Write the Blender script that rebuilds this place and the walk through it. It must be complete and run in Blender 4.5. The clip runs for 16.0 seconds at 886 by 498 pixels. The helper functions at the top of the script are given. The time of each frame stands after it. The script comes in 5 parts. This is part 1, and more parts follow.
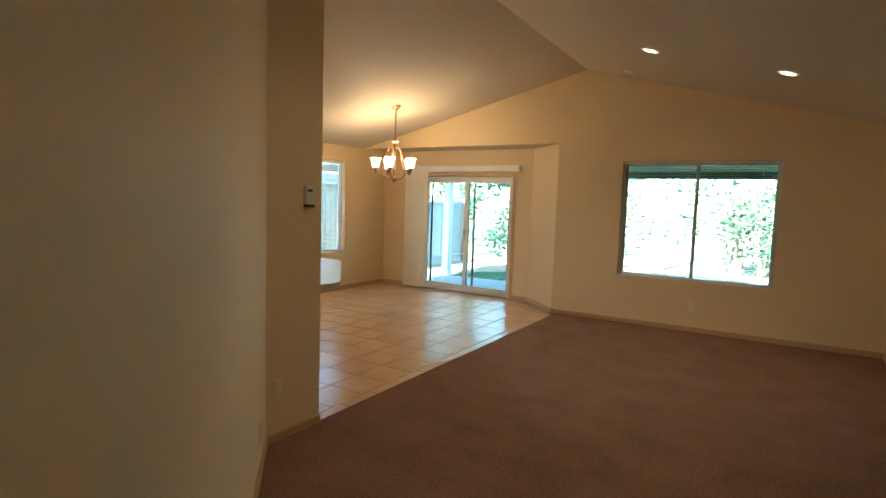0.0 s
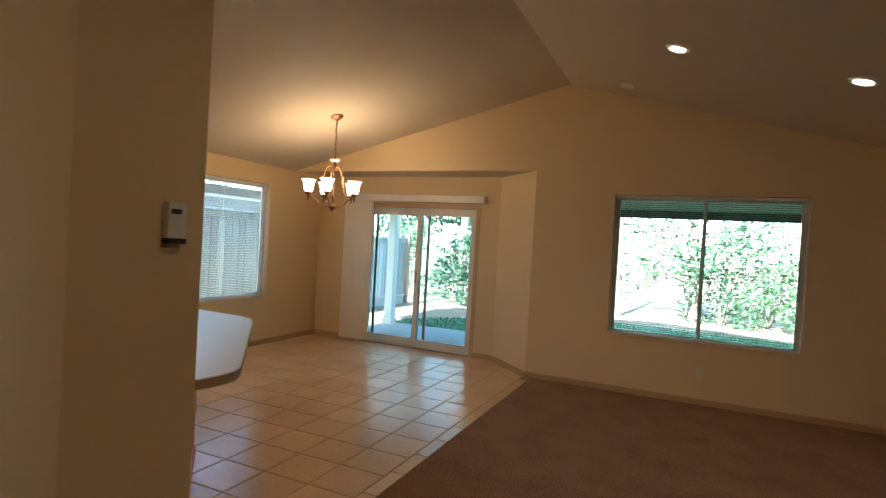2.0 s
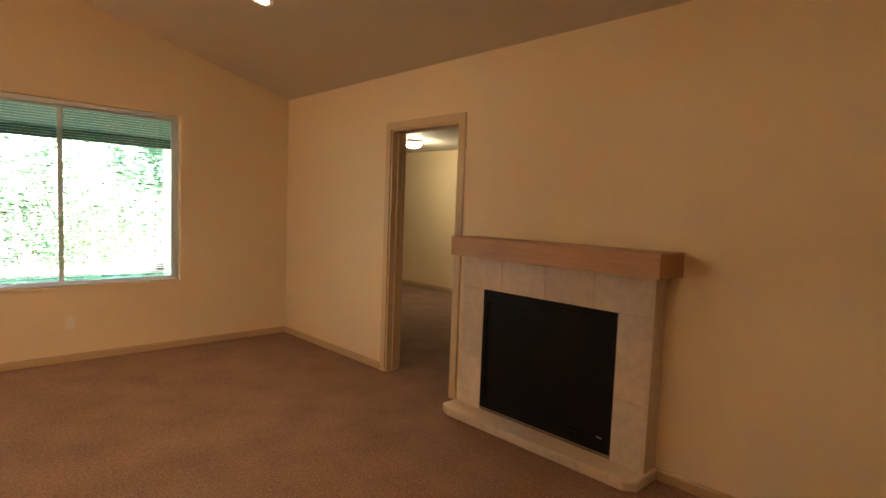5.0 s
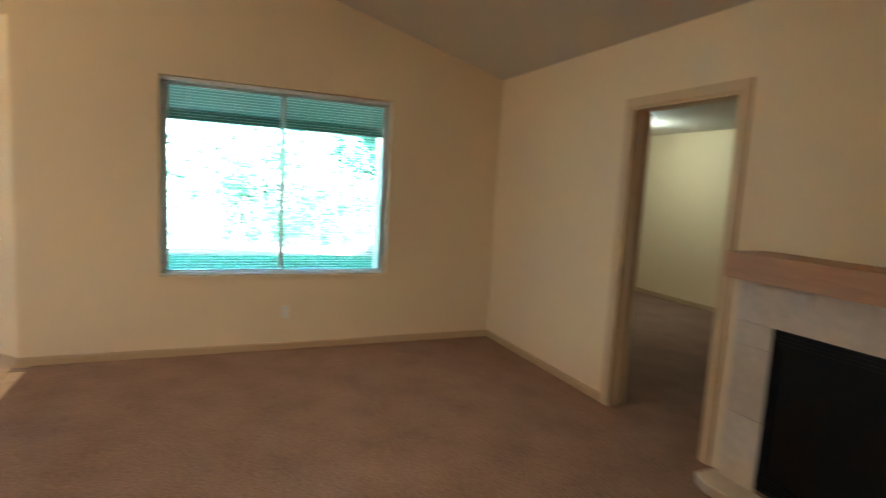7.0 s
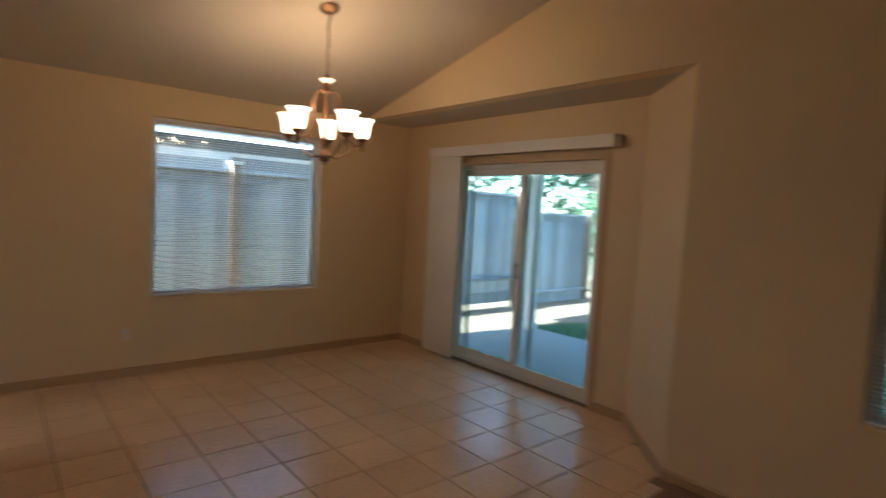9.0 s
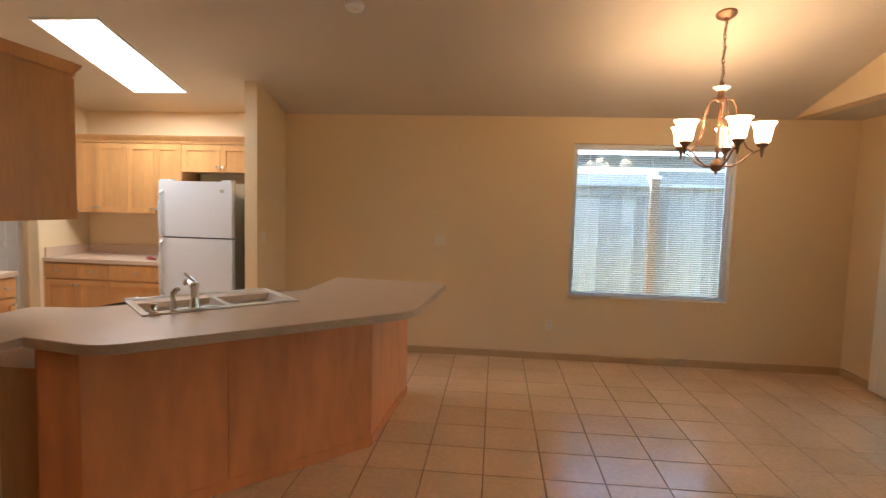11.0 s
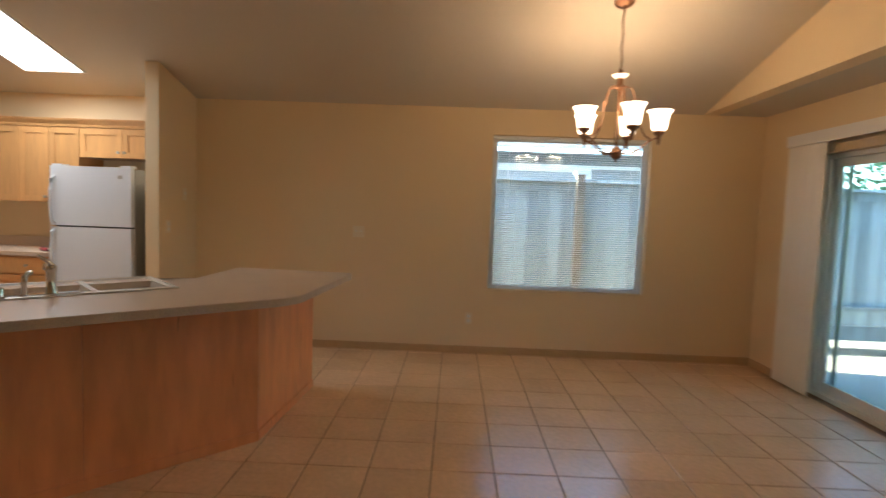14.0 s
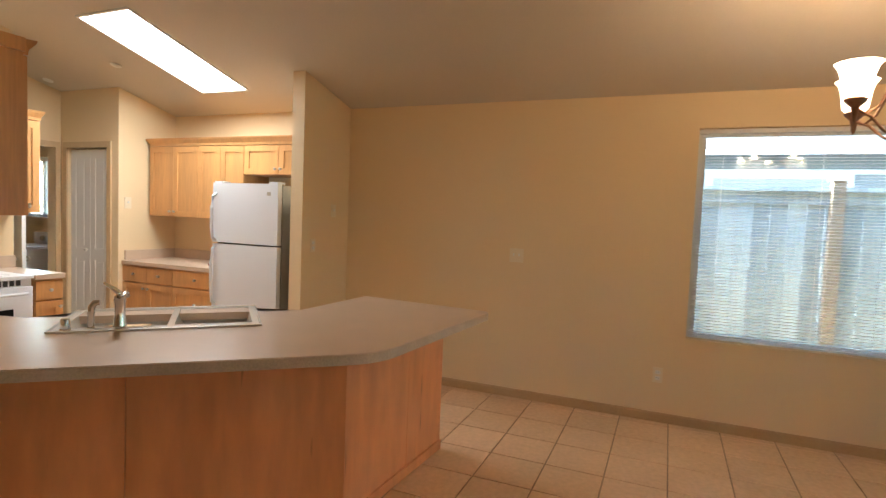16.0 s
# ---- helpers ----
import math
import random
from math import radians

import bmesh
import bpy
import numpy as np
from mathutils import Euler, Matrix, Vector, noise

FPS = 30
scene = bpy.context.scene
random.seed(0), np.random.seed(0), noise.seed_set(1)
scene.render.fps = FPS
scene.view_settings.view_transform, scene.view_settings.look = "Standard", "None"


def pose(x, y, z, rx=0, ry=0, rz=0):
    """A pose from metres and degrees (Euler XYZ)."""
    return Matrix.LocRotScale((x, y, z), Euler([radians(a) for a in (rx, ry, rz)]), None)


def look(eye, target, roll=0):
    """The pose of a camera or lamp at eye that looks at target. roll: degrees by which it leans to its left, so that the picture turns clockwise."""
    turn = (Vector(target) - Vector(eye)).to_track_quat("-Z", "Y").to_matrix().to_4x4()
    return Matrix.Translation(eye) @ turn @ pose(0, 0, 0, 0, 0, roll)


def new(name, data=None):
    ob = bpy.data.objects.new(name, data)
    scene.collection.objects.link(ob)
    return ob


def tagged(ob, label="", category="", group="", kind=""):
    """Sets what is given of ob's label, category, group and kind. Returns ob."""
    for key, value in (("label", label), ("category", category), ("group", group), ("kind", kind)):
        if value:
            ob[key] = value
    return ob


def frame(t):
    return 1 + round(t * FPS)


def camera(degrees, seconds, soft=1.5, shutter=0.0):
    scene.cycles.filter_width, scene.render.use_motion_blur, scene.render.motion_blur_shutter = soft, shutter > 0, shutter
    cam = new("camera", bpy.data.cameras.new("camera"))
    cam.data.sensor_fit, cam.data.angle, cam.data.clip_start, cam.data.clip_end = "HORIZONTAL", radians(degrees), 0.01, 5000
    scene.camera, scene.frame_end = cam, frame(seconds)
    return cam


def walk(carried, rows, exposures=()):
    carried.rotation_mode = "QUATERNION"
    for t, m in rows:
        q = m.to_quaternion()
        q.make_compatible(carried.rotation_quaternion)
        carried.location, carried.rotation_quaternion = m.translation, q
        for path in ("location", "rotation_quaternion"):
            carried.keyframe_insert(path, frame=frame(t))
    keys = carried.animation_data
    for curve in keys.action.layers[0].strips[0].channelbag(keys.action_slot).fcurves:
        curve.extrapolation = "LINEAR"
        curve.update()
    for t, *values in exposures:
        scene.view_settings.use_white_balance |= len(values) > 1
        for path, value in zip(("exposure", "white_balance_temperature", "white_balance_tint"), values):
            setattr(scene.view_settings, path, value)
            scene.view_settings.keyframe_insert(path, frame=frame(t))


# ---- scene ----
cam = camera(78.9, 16.0, soft=1.3, shutter=0.5)
PATH = [
    (0, (-1.127, -7.437, 1.551), (-2.166, -5.737, 1.378), 1.9),
    (0.5, (-1.316, -7.067, 1.522), (-2.277, -5.318, 1.391), 2.8),
    (1, (-1.596, -6.761, 1.519), (-2.471, -4.965, 1.429), 3.3),
    (1.5, (-1.849, -6.505, 1.548), (-2.685, -4.69, 1.486), 3.6),
    (2, (-2.115, -6.186, 1.551), (-2.947, -4.368, 1.521), 3.3),
    (2.5, (-2.362, -5.851, 1.544), (-2.998, -3.955, 1.515), 3.3),
    (3, (-2.527, -5.551, 1.505), (-2.712, -3.56, 1.478), 3.4),
    (3.5, (-2.55, -5.282, 1.468), (-2.187, -3.316, 1.451), 2.8),
    (4, (-2.81, -5.39, 1.46), (-1.85, -3.635, 1.425), 2.8),
    (4.2, (-2.803, -5.38, 1.4), (-1.66, -3.74, 1.369), 3.0),
    (6.3, (-2.715, -5.119, 1.461), (-1.268, -3.76, 1.215), 2.8),
    (6.5, (-2.617, -4.958, 1.489), (-1.342, -3.438, 1.238), 2.2),
    (7, (-2.543, -4.613, 1.454), (-1.747, -2.792, 1.226), 3.2),
    (7.5, (-2.349, -4.245, 1.49), (-2.13, -2.267, 1.291), 4.1),
    (8, (-2.105, -3.615, 1.575), (-2.542, -1.674, 1.371), 3.4),
    (8.5, (-2.27, -3.317, 1.519), (-3.288, -1.605, 1.339), 3.1),
    (9, (-2.31, -3.067, 1.531), (-3.833, -1.779, 1.387), 3.1),
    (9.5, (-2.342, -2.871, 1.5), (-4.182, -2.11, 1.316), 2.5),
    (10, (-2.172, -2.935, 1.552), (-4.135, -2.608, 1.35), 2.0),
    (10.2, (-2.094, -2.905, 1.546), (-4.078, -2.723, 1.366), 1.4),
    (12.3, (-1.768, -2.531, 1.52), (-3.724, -2.903, 1.336), 2.8),
    (12.5, (-1.801, -2.463, 1.484), (-3.785, -2.66, 1.317), 3.2),
    (13, (-1.63, -2.28, 1.54), (-3.614, -2.123, 1.35), 3.2),
    (13.5, (-1.65, -2.22, 1.54), (-3.633, -2.062, 1.34), 2.5),
    (14, (-2.005, -2.374, 1.428), (-3.999, -2.414, 1.284), 2.1),
    (14.5, (-2.281, -2.4, 1.387), (-4.261, -2.669, 1.297), 2.1),
    (15, (-2.623, -2.416, 1.393), (-4.565, -2.885, 1.315), 2.2),
    (15.5, (-2.824, -2.311, 1.433), (-4.723, -2.932, 1.346), 2.4),
    (16, (-3.043, -2.184, 1.478), (-4.885, -2.954, 1.358), 2.3),
]
EXPOSURES = [(0.0, 4.45, 6300, 5), (1.5, 4.1, 6400, 9), (2.5, 3.6, 6500, 13), (3.5, 3.4, 7500, 21), (4.2, 4.05, 8900, 30),
             (6.3, 5.9, 5300, 0), (7.0, 5.0, 5250, 0), (7.6, 4.3, 5500, 4), (8.2, 3.6, 5600, 7), (9.0, 3.15, 6200, 17), (9.6, 3.5, 6400, 19),
             (10.2, 3.85, 6600, 19), (12.3, 4.35, 6300, 15), (13.0, 4.05, 5700, 8), (13.5, 3.85, 5700, 9), (14.0, 3.75, 6300, 15), (14.5, 4.15, 6600, 16), (16.0, 4.3, 6500, 15)]
walk(cam, [(t, look(eye, target, roll)) for t, eye, target, roll in PATH], EXPOSURES)

# ---- world and sun ----
SUN_DIR = Vector((-0.10, -0.80, 0.59)).normalized()
world = bpy.data.worlds.new("sky")
scene.world = world
world.use_nodes = True
wn = world.node_tree.nodes
wl = world.node_tree.links
sky = wn.new("ShaderNodeTexSky")
sky.sky_type = "NISHITA"
sky.sun_disc = False
sky.sun_elevation = math.asin(SUN_DIR.z)
sky.sun_rotation = math.atan2(SUN_DIR.x, SUN_DIR.y)
wn["Background"].inputs["Strength"].default_value = 0.15
wl.new(sky.outputs["Color"], wn["Background"].inputs["Color"])
sun_data = bpy.data.lights.new("sun", "SUN")
sun_data.energy, sun_data.angle, sun_data.color = 5.0, radians(0.5), (1.0, 0.97, 0.92)
sun = new("sun", sun_data)
sun.matrix_world = look(SUN_DIR * 40, (0, 0, 0))


def point_lamp(name, at, watts, radius, color):
    d = bpy.data.lights.new(name, "POINT")
    d.energy, d.shadow_soft_size, d.color = watts, radius, color
    o = new(name, d)
    o.matrix_world = pose(*at)
    return o


def area_lamp(name, m, watts, sx, sy, color):
    d = bpy.data.lights.new(name, "AREA")
    d.shape, d.size, d.size_y, d.energy, d.color = "RECTANGLE", sx, sy, watts, color
    o = new(name, d)
    o.matrix_world = m
    return o


BULB_WARM = (1.0, 0.68, 0.38)
CHAND = (-5.72, -1.30)
W_CHAND, W_DOWN, W_PANEL, W_BED = 0.31, 1.4, 2.1, 0.85


# ---- materials ----
def ramp(nodes, links, fac, stops):
    r = nodes.new("ShaderNodeValToRGB")
    els = r.color_ramp.elements
    while len(els) < len(stops):
        els.new(0.5)
    for e, (p, c) in zip(els, stops):
        e.position, e.color = p, (*c, 1)
    links.new(fac, r.inputs["Fac"])
    return r


def material(name, color, rough=0.6, metal=0.0, vary=0.12, big=1.2, fine=60.0, bump=0.15, depth=0.002,
             stretch=(1, 1, 1), rand=0.0, spec=0.5, blotch=0.5, place=False, uneven=0.08):
    """A principled surface with grain at two scales, its relief, and some spread between pieces."""
    m = bpy.data.materials.new(name)
    m.use_nodes = True
    n, l = m.node_tree.nodes, m.node_tree.links
    b = n["Principled BSDF"]
    tc = n.new("ShaderNodeTexCoord")
    mp = n.new("ShaderNodeMapping")
    mp.inputs["Scale"].default_value = stretch
    if place:
        geo = n.new("ShaderNodeNewGeometry")
        l.new(geo.outputs["Position"], mp.inputs["Vector"])
    else:
        l.new(tc.outputs["Object"], mp.inputs["Vector"])
    n1 = n.new("ShaderNodeTexNoise")
    n1.inputs["Scale"].default_value, n1.inputs["Detail"].default_value = big, 5
    n2 = n.new("ShaderNodeTexNoise")
    n2.inputs["Scale"].default_value, n2.inputs["Detail"].default_value = fine, 4
    l.new(mp.outputs["Vector"], n1.inputs["Vector"])
    l.new(mp.outputs["Vector"], n2.inputs["Vector"])
    mix = n.new("ShaderNodeMath")
    mix.operation = "MULTIPLY_ADD"
    mix.inputs[1].default_value = blotch
    l.new(n1.outputs["Fac"], mix.inputs[0])
    sc = n.new("ShaderNodeMath")
    sc.operation = "MULTIPLY"
    sc.inputs[1].default_value = 1 - blotch
    l.new(n2.outputs["Fac"], sc.inputs[0])
    l.new(sc.outputs[0], mix.inputs[2])
    dark = tuple(c * (1 - vary) for c in color)
    light = tuple(min(1, c * (1 + vary)) for c in color)
    r = ramp(n, l, mix.outputs[0], [(0.3, dark), (0.7, light)])
    out = r.outputs["Color"]
    if rand:
        oi = n.new("ShaderNodeObjectInfo")
        mr = n.new("ShaderNodeMapRange")
        mr.inputs["To Min"].default_value, mr.inputs["To Max"].default_value = 1 - rand, 1 + rand
        l.new(oi.outputs["Random"], mr.inputs["Value"])
        mul = n.new("ShaderNodeMix")
        mul.data_type, mul.blend_type = "RGBA", "MULTIPLY"
        mul.inputs["Factor"].default_value = 1
        l.new(out, mul.inputs["A"])
        l.new(mr.outputs["Result"], mul.inputs["B"])
        out = mul.outputs["Result"]
    l.new(out, b.inputs["Base Color"])
    b.inputs["Roughness"].default_value, b.inputs["Metallic"].default_value = rough, metal
    b.inputs["Specular IOR Level"].default_value = spec
    rr = n.new("ShaderNodeMapRange")
    rr.inputs["To Min"].default_value, rr.inputs["To Max"].default_value = max(0.02, rough - uneven), min(1, rough + uneven)
    l.new(n1.outputs["Fac"], rr.inputs["Value"])
    l.new(rr.outputs["Result"], b.inputs["Roughness"])
    if bump:
        bp = n.new("ShaderNodeBump")
        bp.inputs["Strength"].default_value, bp.inputs["Distance"].default_value = bump, depth
        l.new(n2.outputs["Fac"], bp.inputs["Height"])
        l.new(bp.outputs["Normal"], b.inputs["Normal"])
    return m


def wood(name, color, rough=0.4, scale=1.0, along="z", rand=0.06, vary=0.16):
    s = {"x": (2, 22, 22), "y": (22, 2, 22), "z": (22, 22, 2)}[along]
    return material(name, color, rough, vary=vary, big=0.35 * scale, fine=3.0 * scale, bump=0.08, depth=0.001, stretch=s, rand=rand)


def glowing(name, color, strength):
    m = bpy.data.materials.new(name)
    m.use_nodes = True
    b = m.node_tree.nodes["Principled BSDF"]
    b.inputs["Base Color"].default_value = (0.8, 0.8, 0.8, 1)
    b.inputs["Emission Color"].default_value = (*color, 1)
    b.inputs["Emission Strength"].default_value = strength
    return m


def glass_material(name, tint=(0.84, 1.0, 0.98)):
    m = bpy.data.materials.new(name)
    m.use_nodes = True
    n, l = m.node_tree.nodes, m.node_tree.links
    b = n["Principled BSDF"]
    b.inputs["Base Color"].default_value = (*tint, 1)
    b.inputs["Transmission Weight"].default_value = 1.0
    b.inputs["Roughness"].default_value = 0.0
    b.inputs["IOR"].default_value = 1.45
    return m


M_WALL = material("cream_wall_paint", (0.81, 0.628, 0.385), 0.62, vary=0.03, big=0.8, fine=140, bump=0.25, depth=0.0015)
M_CEIL = material("ceiling_texture_paint", (0.61, 0.535, 0.43), 0.7, vary=0.03, big=0.9, fine=70, bump=0.45, depth=0.003)
M_CARPET = material("brown_carpet", (0.265, 0.160, 0.108), 0.97, vary=0.46, big=3.0, fine=85, bump=0.9, depth=0.004, spec=0.1, blotch=0.3)
M_TILE = material("beige_ceramic_tile", (0.77, 0.535, 0.345), 0.22, vary=0.13, big=2.2, fine=30, bump=0.06, depth=0.001, rand=0.05, place=True, spec=0.6)
M_GROUT = material("brown_grout", (0.27, 0.185, 0.12), 0.9, vary=0.2, big=3, fine=90, bump=0.4)
M_TRIM = material("beige_painted_trim", (0.63, 0.44, 0.245), 0.42, vary=0.05, big=2, fine=50, bump=0.06)
M_BASEBOARD = material("tan_painted_baseboard", (0.53, 0.345, 0.18), 0.42, vary=0.06, big=2, fine=50, bump=0.06)
M_WHITE = material("white_vinyl", (0.82, 0.80, 0.76), 0.38, vary=0.03, big=3, fine=60, bump=0.03)
M_BLIND = material("white_blind_slat", (0.80, 0.80, 0.78), 0.45, vary=0.03, big=3, fine=40, bump=0.03)
M_VBLIND = material("ivory_vertical_blind", (0.86, 0.80, 0.69), 0.6, vary=0.04, big=2, fine=90, bump=0.1)
# pane tints dim and cool the outdoor view to balance the room's high exposure
M_GLASS = glass_material("window_glass", (0.64, 0.84, 0.86))
M_DOOR_GLASS = glass_material("patio_door_glass", (0.46, 0.68, 0.71))
M_MAPLE = wood("honey_maple", (0.62, 0.31, 0.112), 0.36)
M_PANEL = material("amber_birch_panel", (0.80, 0.31, 0.112), 0.42, vary=0.22, big=1.3, fine=6.0, bump=0.05, stretch=(2.2, 2.2, 0.5), place=True, blotch=0.6)


def add_streaks(mat, dark):
    """Sparse dark upright streaks, as in stained plywood."""
    n, l = mat.node_tree.nodes, mat.node_tree.links
    b = n["Principled BSDF"]
    geo, mp, tex = n.new("ShaderNodeNewGeometry"), n.new("ShaderNodeMapping"), n.new("ShaderNodeTexNoise")
    mp.inputs["Scale"].default_value = (11, 11, 0.9)
    tex.inputs["Scale"].default_value, tex.inputs["Detail"].default_value = 1.6, 3
    l.new(geo.outputs["Position"], mp.inputs["Vector"])
    l.new(mp.outputs["Vector"], tex.inputs["Vector"])
    fac = ramp(n, l, tex.outputs["Fac"], [(0.70, (0, 0, 0)), (0.76, (0.7, 0.7, 0.7))])
    mix = n.new("ShaderNodeMix")
    mix.data_type = "RGBA"
    l.new(fac.outputs["Color"], mix.inputs["Factor"])
    l.new(b.inputs["Base Color"].links[0].from_socket, mix.inputs["A"])
    mix.inputs["B"].default_value = (*dark, 1)
    l.new(mix.outputs["Result"], b.inputs["Base Color"])


add_streaks(M_PANEL, (0.16, 0.045, 0.015))
M_COUNTER = material("speckled_laminate", (0.63, 0.465, 0.335), 0.30, vary=0.15, big=6, fine=260, bump=0.0, blotch=0.25, uneven=0.015)
M_EDGE = material("laminate_edge", (0.55, 0.41, 0.28), 0.45, vary=0.2, big=6, fine=120, bump=0.05)
M_FRIDGE = material("white_enamel", (0.80, 0.82, 0.85), 0.33, vary=0.02, big=2, fine=220, bump=0.12, depth=0.0006)
M_FRSIDE = material("grey_fridge_side", (0.42, 0.42, 0.42), 0.5, vary=0.04, fine=120)
M_GASKET = material("dark_gasket", (0.05, 0.05, 0.055), 0.7)
M_CHROME = material("chrome", (0.72, 0.70, 0.67), 0.14, metal=1.0, vary=0.03, bump=0.0)
M_STEEL = material("brushed_steel", (0.55, 0.53, 0.50), 0.30, metal=1.0, vary=0.06, fine=80, bump=0.05)
M_ENAMEL = material("almond_sink_enamel", (0.76, 0.71, 0.63), 0.25, vary=0.03, fine=60, bump=0.03)
M_BRONZE = material("rubbed_bronze", (0.30, 0.165, 0.095), 0.38, metal=0.85, vary=0.25, big=9, fine=60, bump=0.1)
M_STONE = material("travertine_tile", (0.62, 0.50, 0.37), 0.34, vary=0.16, big=3.5, fine=26, bump=0.12, rand=0.08)
M_MANTEL = wood("mantel_wood", (0.47, 0.245, 0.115), 0.45, along="y")
M_BLACK = material("black_firebox", (0.006, 0.006, 0.007), 0.5, vary=0.2, bump=0.05, spec=0.15)
M_SHADE = glowing("lit_frosted_shade", (1.0, 0.80, 0.54), 0.45)
M_BULB = glowing("lit_lamp_lens", (1.0, 0.86, 0.66), 1.3)
M_PANEL_LIGHT = glowing("lit_panel_diffuser", (1.0, 0.97, 0.92), 0.5)
M_PLATE = material("ivory_plate", (0.82, 0.70, 0.52), 0.4, vary=0.03, bump=0.02)
M_DARK = material("dark_slot", (0.03, 0.03, 0.03), 0.6)


# ---- mesh helpers ----
def bx(bm, x0, x1, y0, y1, z0, z1):
    vs = [bm.verts.new(p) for p in ((x0, y0, z0), (x1, y0, z0), (x1, y1, z0), (x0, y1, z0),
                                    (x0, y0, z1), (x1, y0, z1), (x1, y1, z1), (x0, y1, z1))]
    for f in ((3, 2, 1, 0), (4, 5, 6, 7), (0, 1, 5, 4), (1, 2, 6, 5), (2, 3, 7, 6), (3, 0, 4, 7)):
        bm.faces.new([vs[i] for i in f])
    return vs


def prism(bm, pts, z0, z1):
    """A column over the ground polygon pts; z0 and z1 are heights or functions of x, y."""
    lo = [bm.verts.new((x, y, z0(x, y) if callable(z0) else z0)) for x, y in pts]
    hi = [bm.verts.new((x, y, z1(x, y) if callable(z1) else z1)) for x, y in pts]
    k = len(pts)
    bm.faces.new(lo[::-1])
    bm.faces.new(hi)
    for i in range(k):
        bm.faces.new((lo[i], lo[(i + 1) % k], hi[(i + 1) % k], hi[i]))
    bmesh.ops.recalc_face_normals(bm, faces=bm.faces[:])


def slab_xz(bm, pts, y0, y1):
    """An upright plate whose outline pts is given in x, z."""
    a = [bm.verts.new((x, y0, z)) for x, z in pts]
    b = [bm.verts.new((x, y1, z)) for x, z in pts]
    k = len(pts)
    bm.faces.new(a)
    bm.faces.new(b[::-1])
    for i in range(k):
        bm.faces.new((a[i], b[i], b[(i + 1) % k], a[(i + 1) % k]))
    bmesh.ops.recalc_face_normals(bm, faces=bm.faces[:])


def tube(bm, pts, radius, sides=8, closed=False):
    """A round rod along pts; radius is a number or one for each point."""
    pts = [Vector(p) for p in pts]
    k = len(pts)
    rings = []
    ref = Vector((0.13, 0.21, 1)).normalized()
    for i, p in enumerate(pts):
        d = (pts[(i + 1) % k] - pts[i - 1]) if closed else (pts[min(i + 1, k - 1)] - pts[max(i - 1, 0)])
        d.normalize()
        u = d.cross(ref)
        if u.length < 0.05:
            u = d.cross(Vector((1, 0, 0)))
        u.normalize()
        v = d.cross(u)
        r = radius[i] if isinstance(radius, (list, tuple)) else radius
        rings.append([bm.verts.new(p + r * (math.cos(a) * u + math.sin(a) * v))
                      for a in [2 * math.pi * j / sides for j in range(sides)]])
    for i in range(k if closed else k - 1):
        r0, r1 = rings[i], rings[(i + 1) % k]
        for j in range(sides):
            bm.faces.new((r0[j], r0[(j + 1) % sides], r1[(j + 1) % sides], r1[j]))
    if not closed:
        bm.faces.new(rings[0][::-1])
        bm.faces.new(rings[-1])
    bmesh.ops.recalc_face_normals(bm, faces=bm.faces[:])


def lathe(bm, profile, sides=20, at=(0, 0, 0), cap=True):
    """A turned shape: profile of (radius, height)."""
    rings = []
    for r, z in profile:
        rings.append([bm.verts.new((at[0] + r * math.cos(2 * math.pi * j / sides), at[1] + r * math.sin(2 * math.pi * j / sides), at[2] + z))
                      for j in range(sides)])
    for r0, r1 in zip(rings, rings[1:]):
        for j in range(sides):
            bm.faces.new((r0[j], r0[(j + 1) % sides], r1[(j + 1) % sides], r1[j]))
    if cap:
        bm.faces.new(rings[0][::-1])
        bm.faces.new(rings[-1])
    bmesh.ops.recalc_face_normals(bm, faces=bm.faces[:])


def mesh_of(name, bm, mat, smooth=False):
    me = bpy.data.meshes.new(name)
    bm.to_mesh(me)
    bm.free()
    me.materials.append(mat)
    if smooth:
        for p in me.polygons:
            p.use_smooth = True
        me.set_sharp_from_angle(angle=radians(40))
    return me


def part(name, bm, mat, parent=None, label="", bevel=0.0, smooth=False, kind=""):
    if bevel:
        bmesh.ops.bevel(bm, geom=[e for e in bm.edges if e.is_manifold and e.calc_face_angle(0) > 0.5], offset=bevel, segments=2,
                        affect="EDGES", profile=0.6, clamp_overlap=True)
    ob = new(name, mesh_of(name, bm, mat, smooth))
    if parent:
        ob.parent = parent
    if label or kind:
        tagged(ob, label, kind=kind)
    return ob


def thing(name, at, label, category, group="", kind="", turn=0):
    ob = new(name)
    ob.empty_display_size = 0.1
    ob.matrix_world = pose(*at, 0, 0, turn)
    return tagged(ob, label, category, group, kind)


def box_part(name, parent, mat, x0, x1, y0, y1, z0, z1, bevel=0.0, label=""):
    bm = bmesh.new()
    bx(bm, x0, x1, y0, y1, z0, z1)
    return part(name, bm, mat, parent, label, bevel)


# ---- plan ----
XL, XR, XRIDGE = -7.363, 0.0, -3.455      # dining wall, fireplace wall, ridge
ZL, ZR, ZRIDGE = 2.44, 2.487, 3.425
YREC = 0.61                              # the wall of the sliding door
YS = -10.6                               # the far end behind the kitchen


def ceil_z(x, y=0):
    if x < XRIDGE:
        return ZRIDGE - (ZRIDGE - ZL) * (XRIDGE - x) / (XRIDGE - XL)
    return ZRIDGE - (ZRIDGE - ZR) * (x - XRIDGE) / (XR - XRIDGE)


def structure(name, bm, mat, label):
    return tagged(part(name, bm, mat), label, kind="structure")


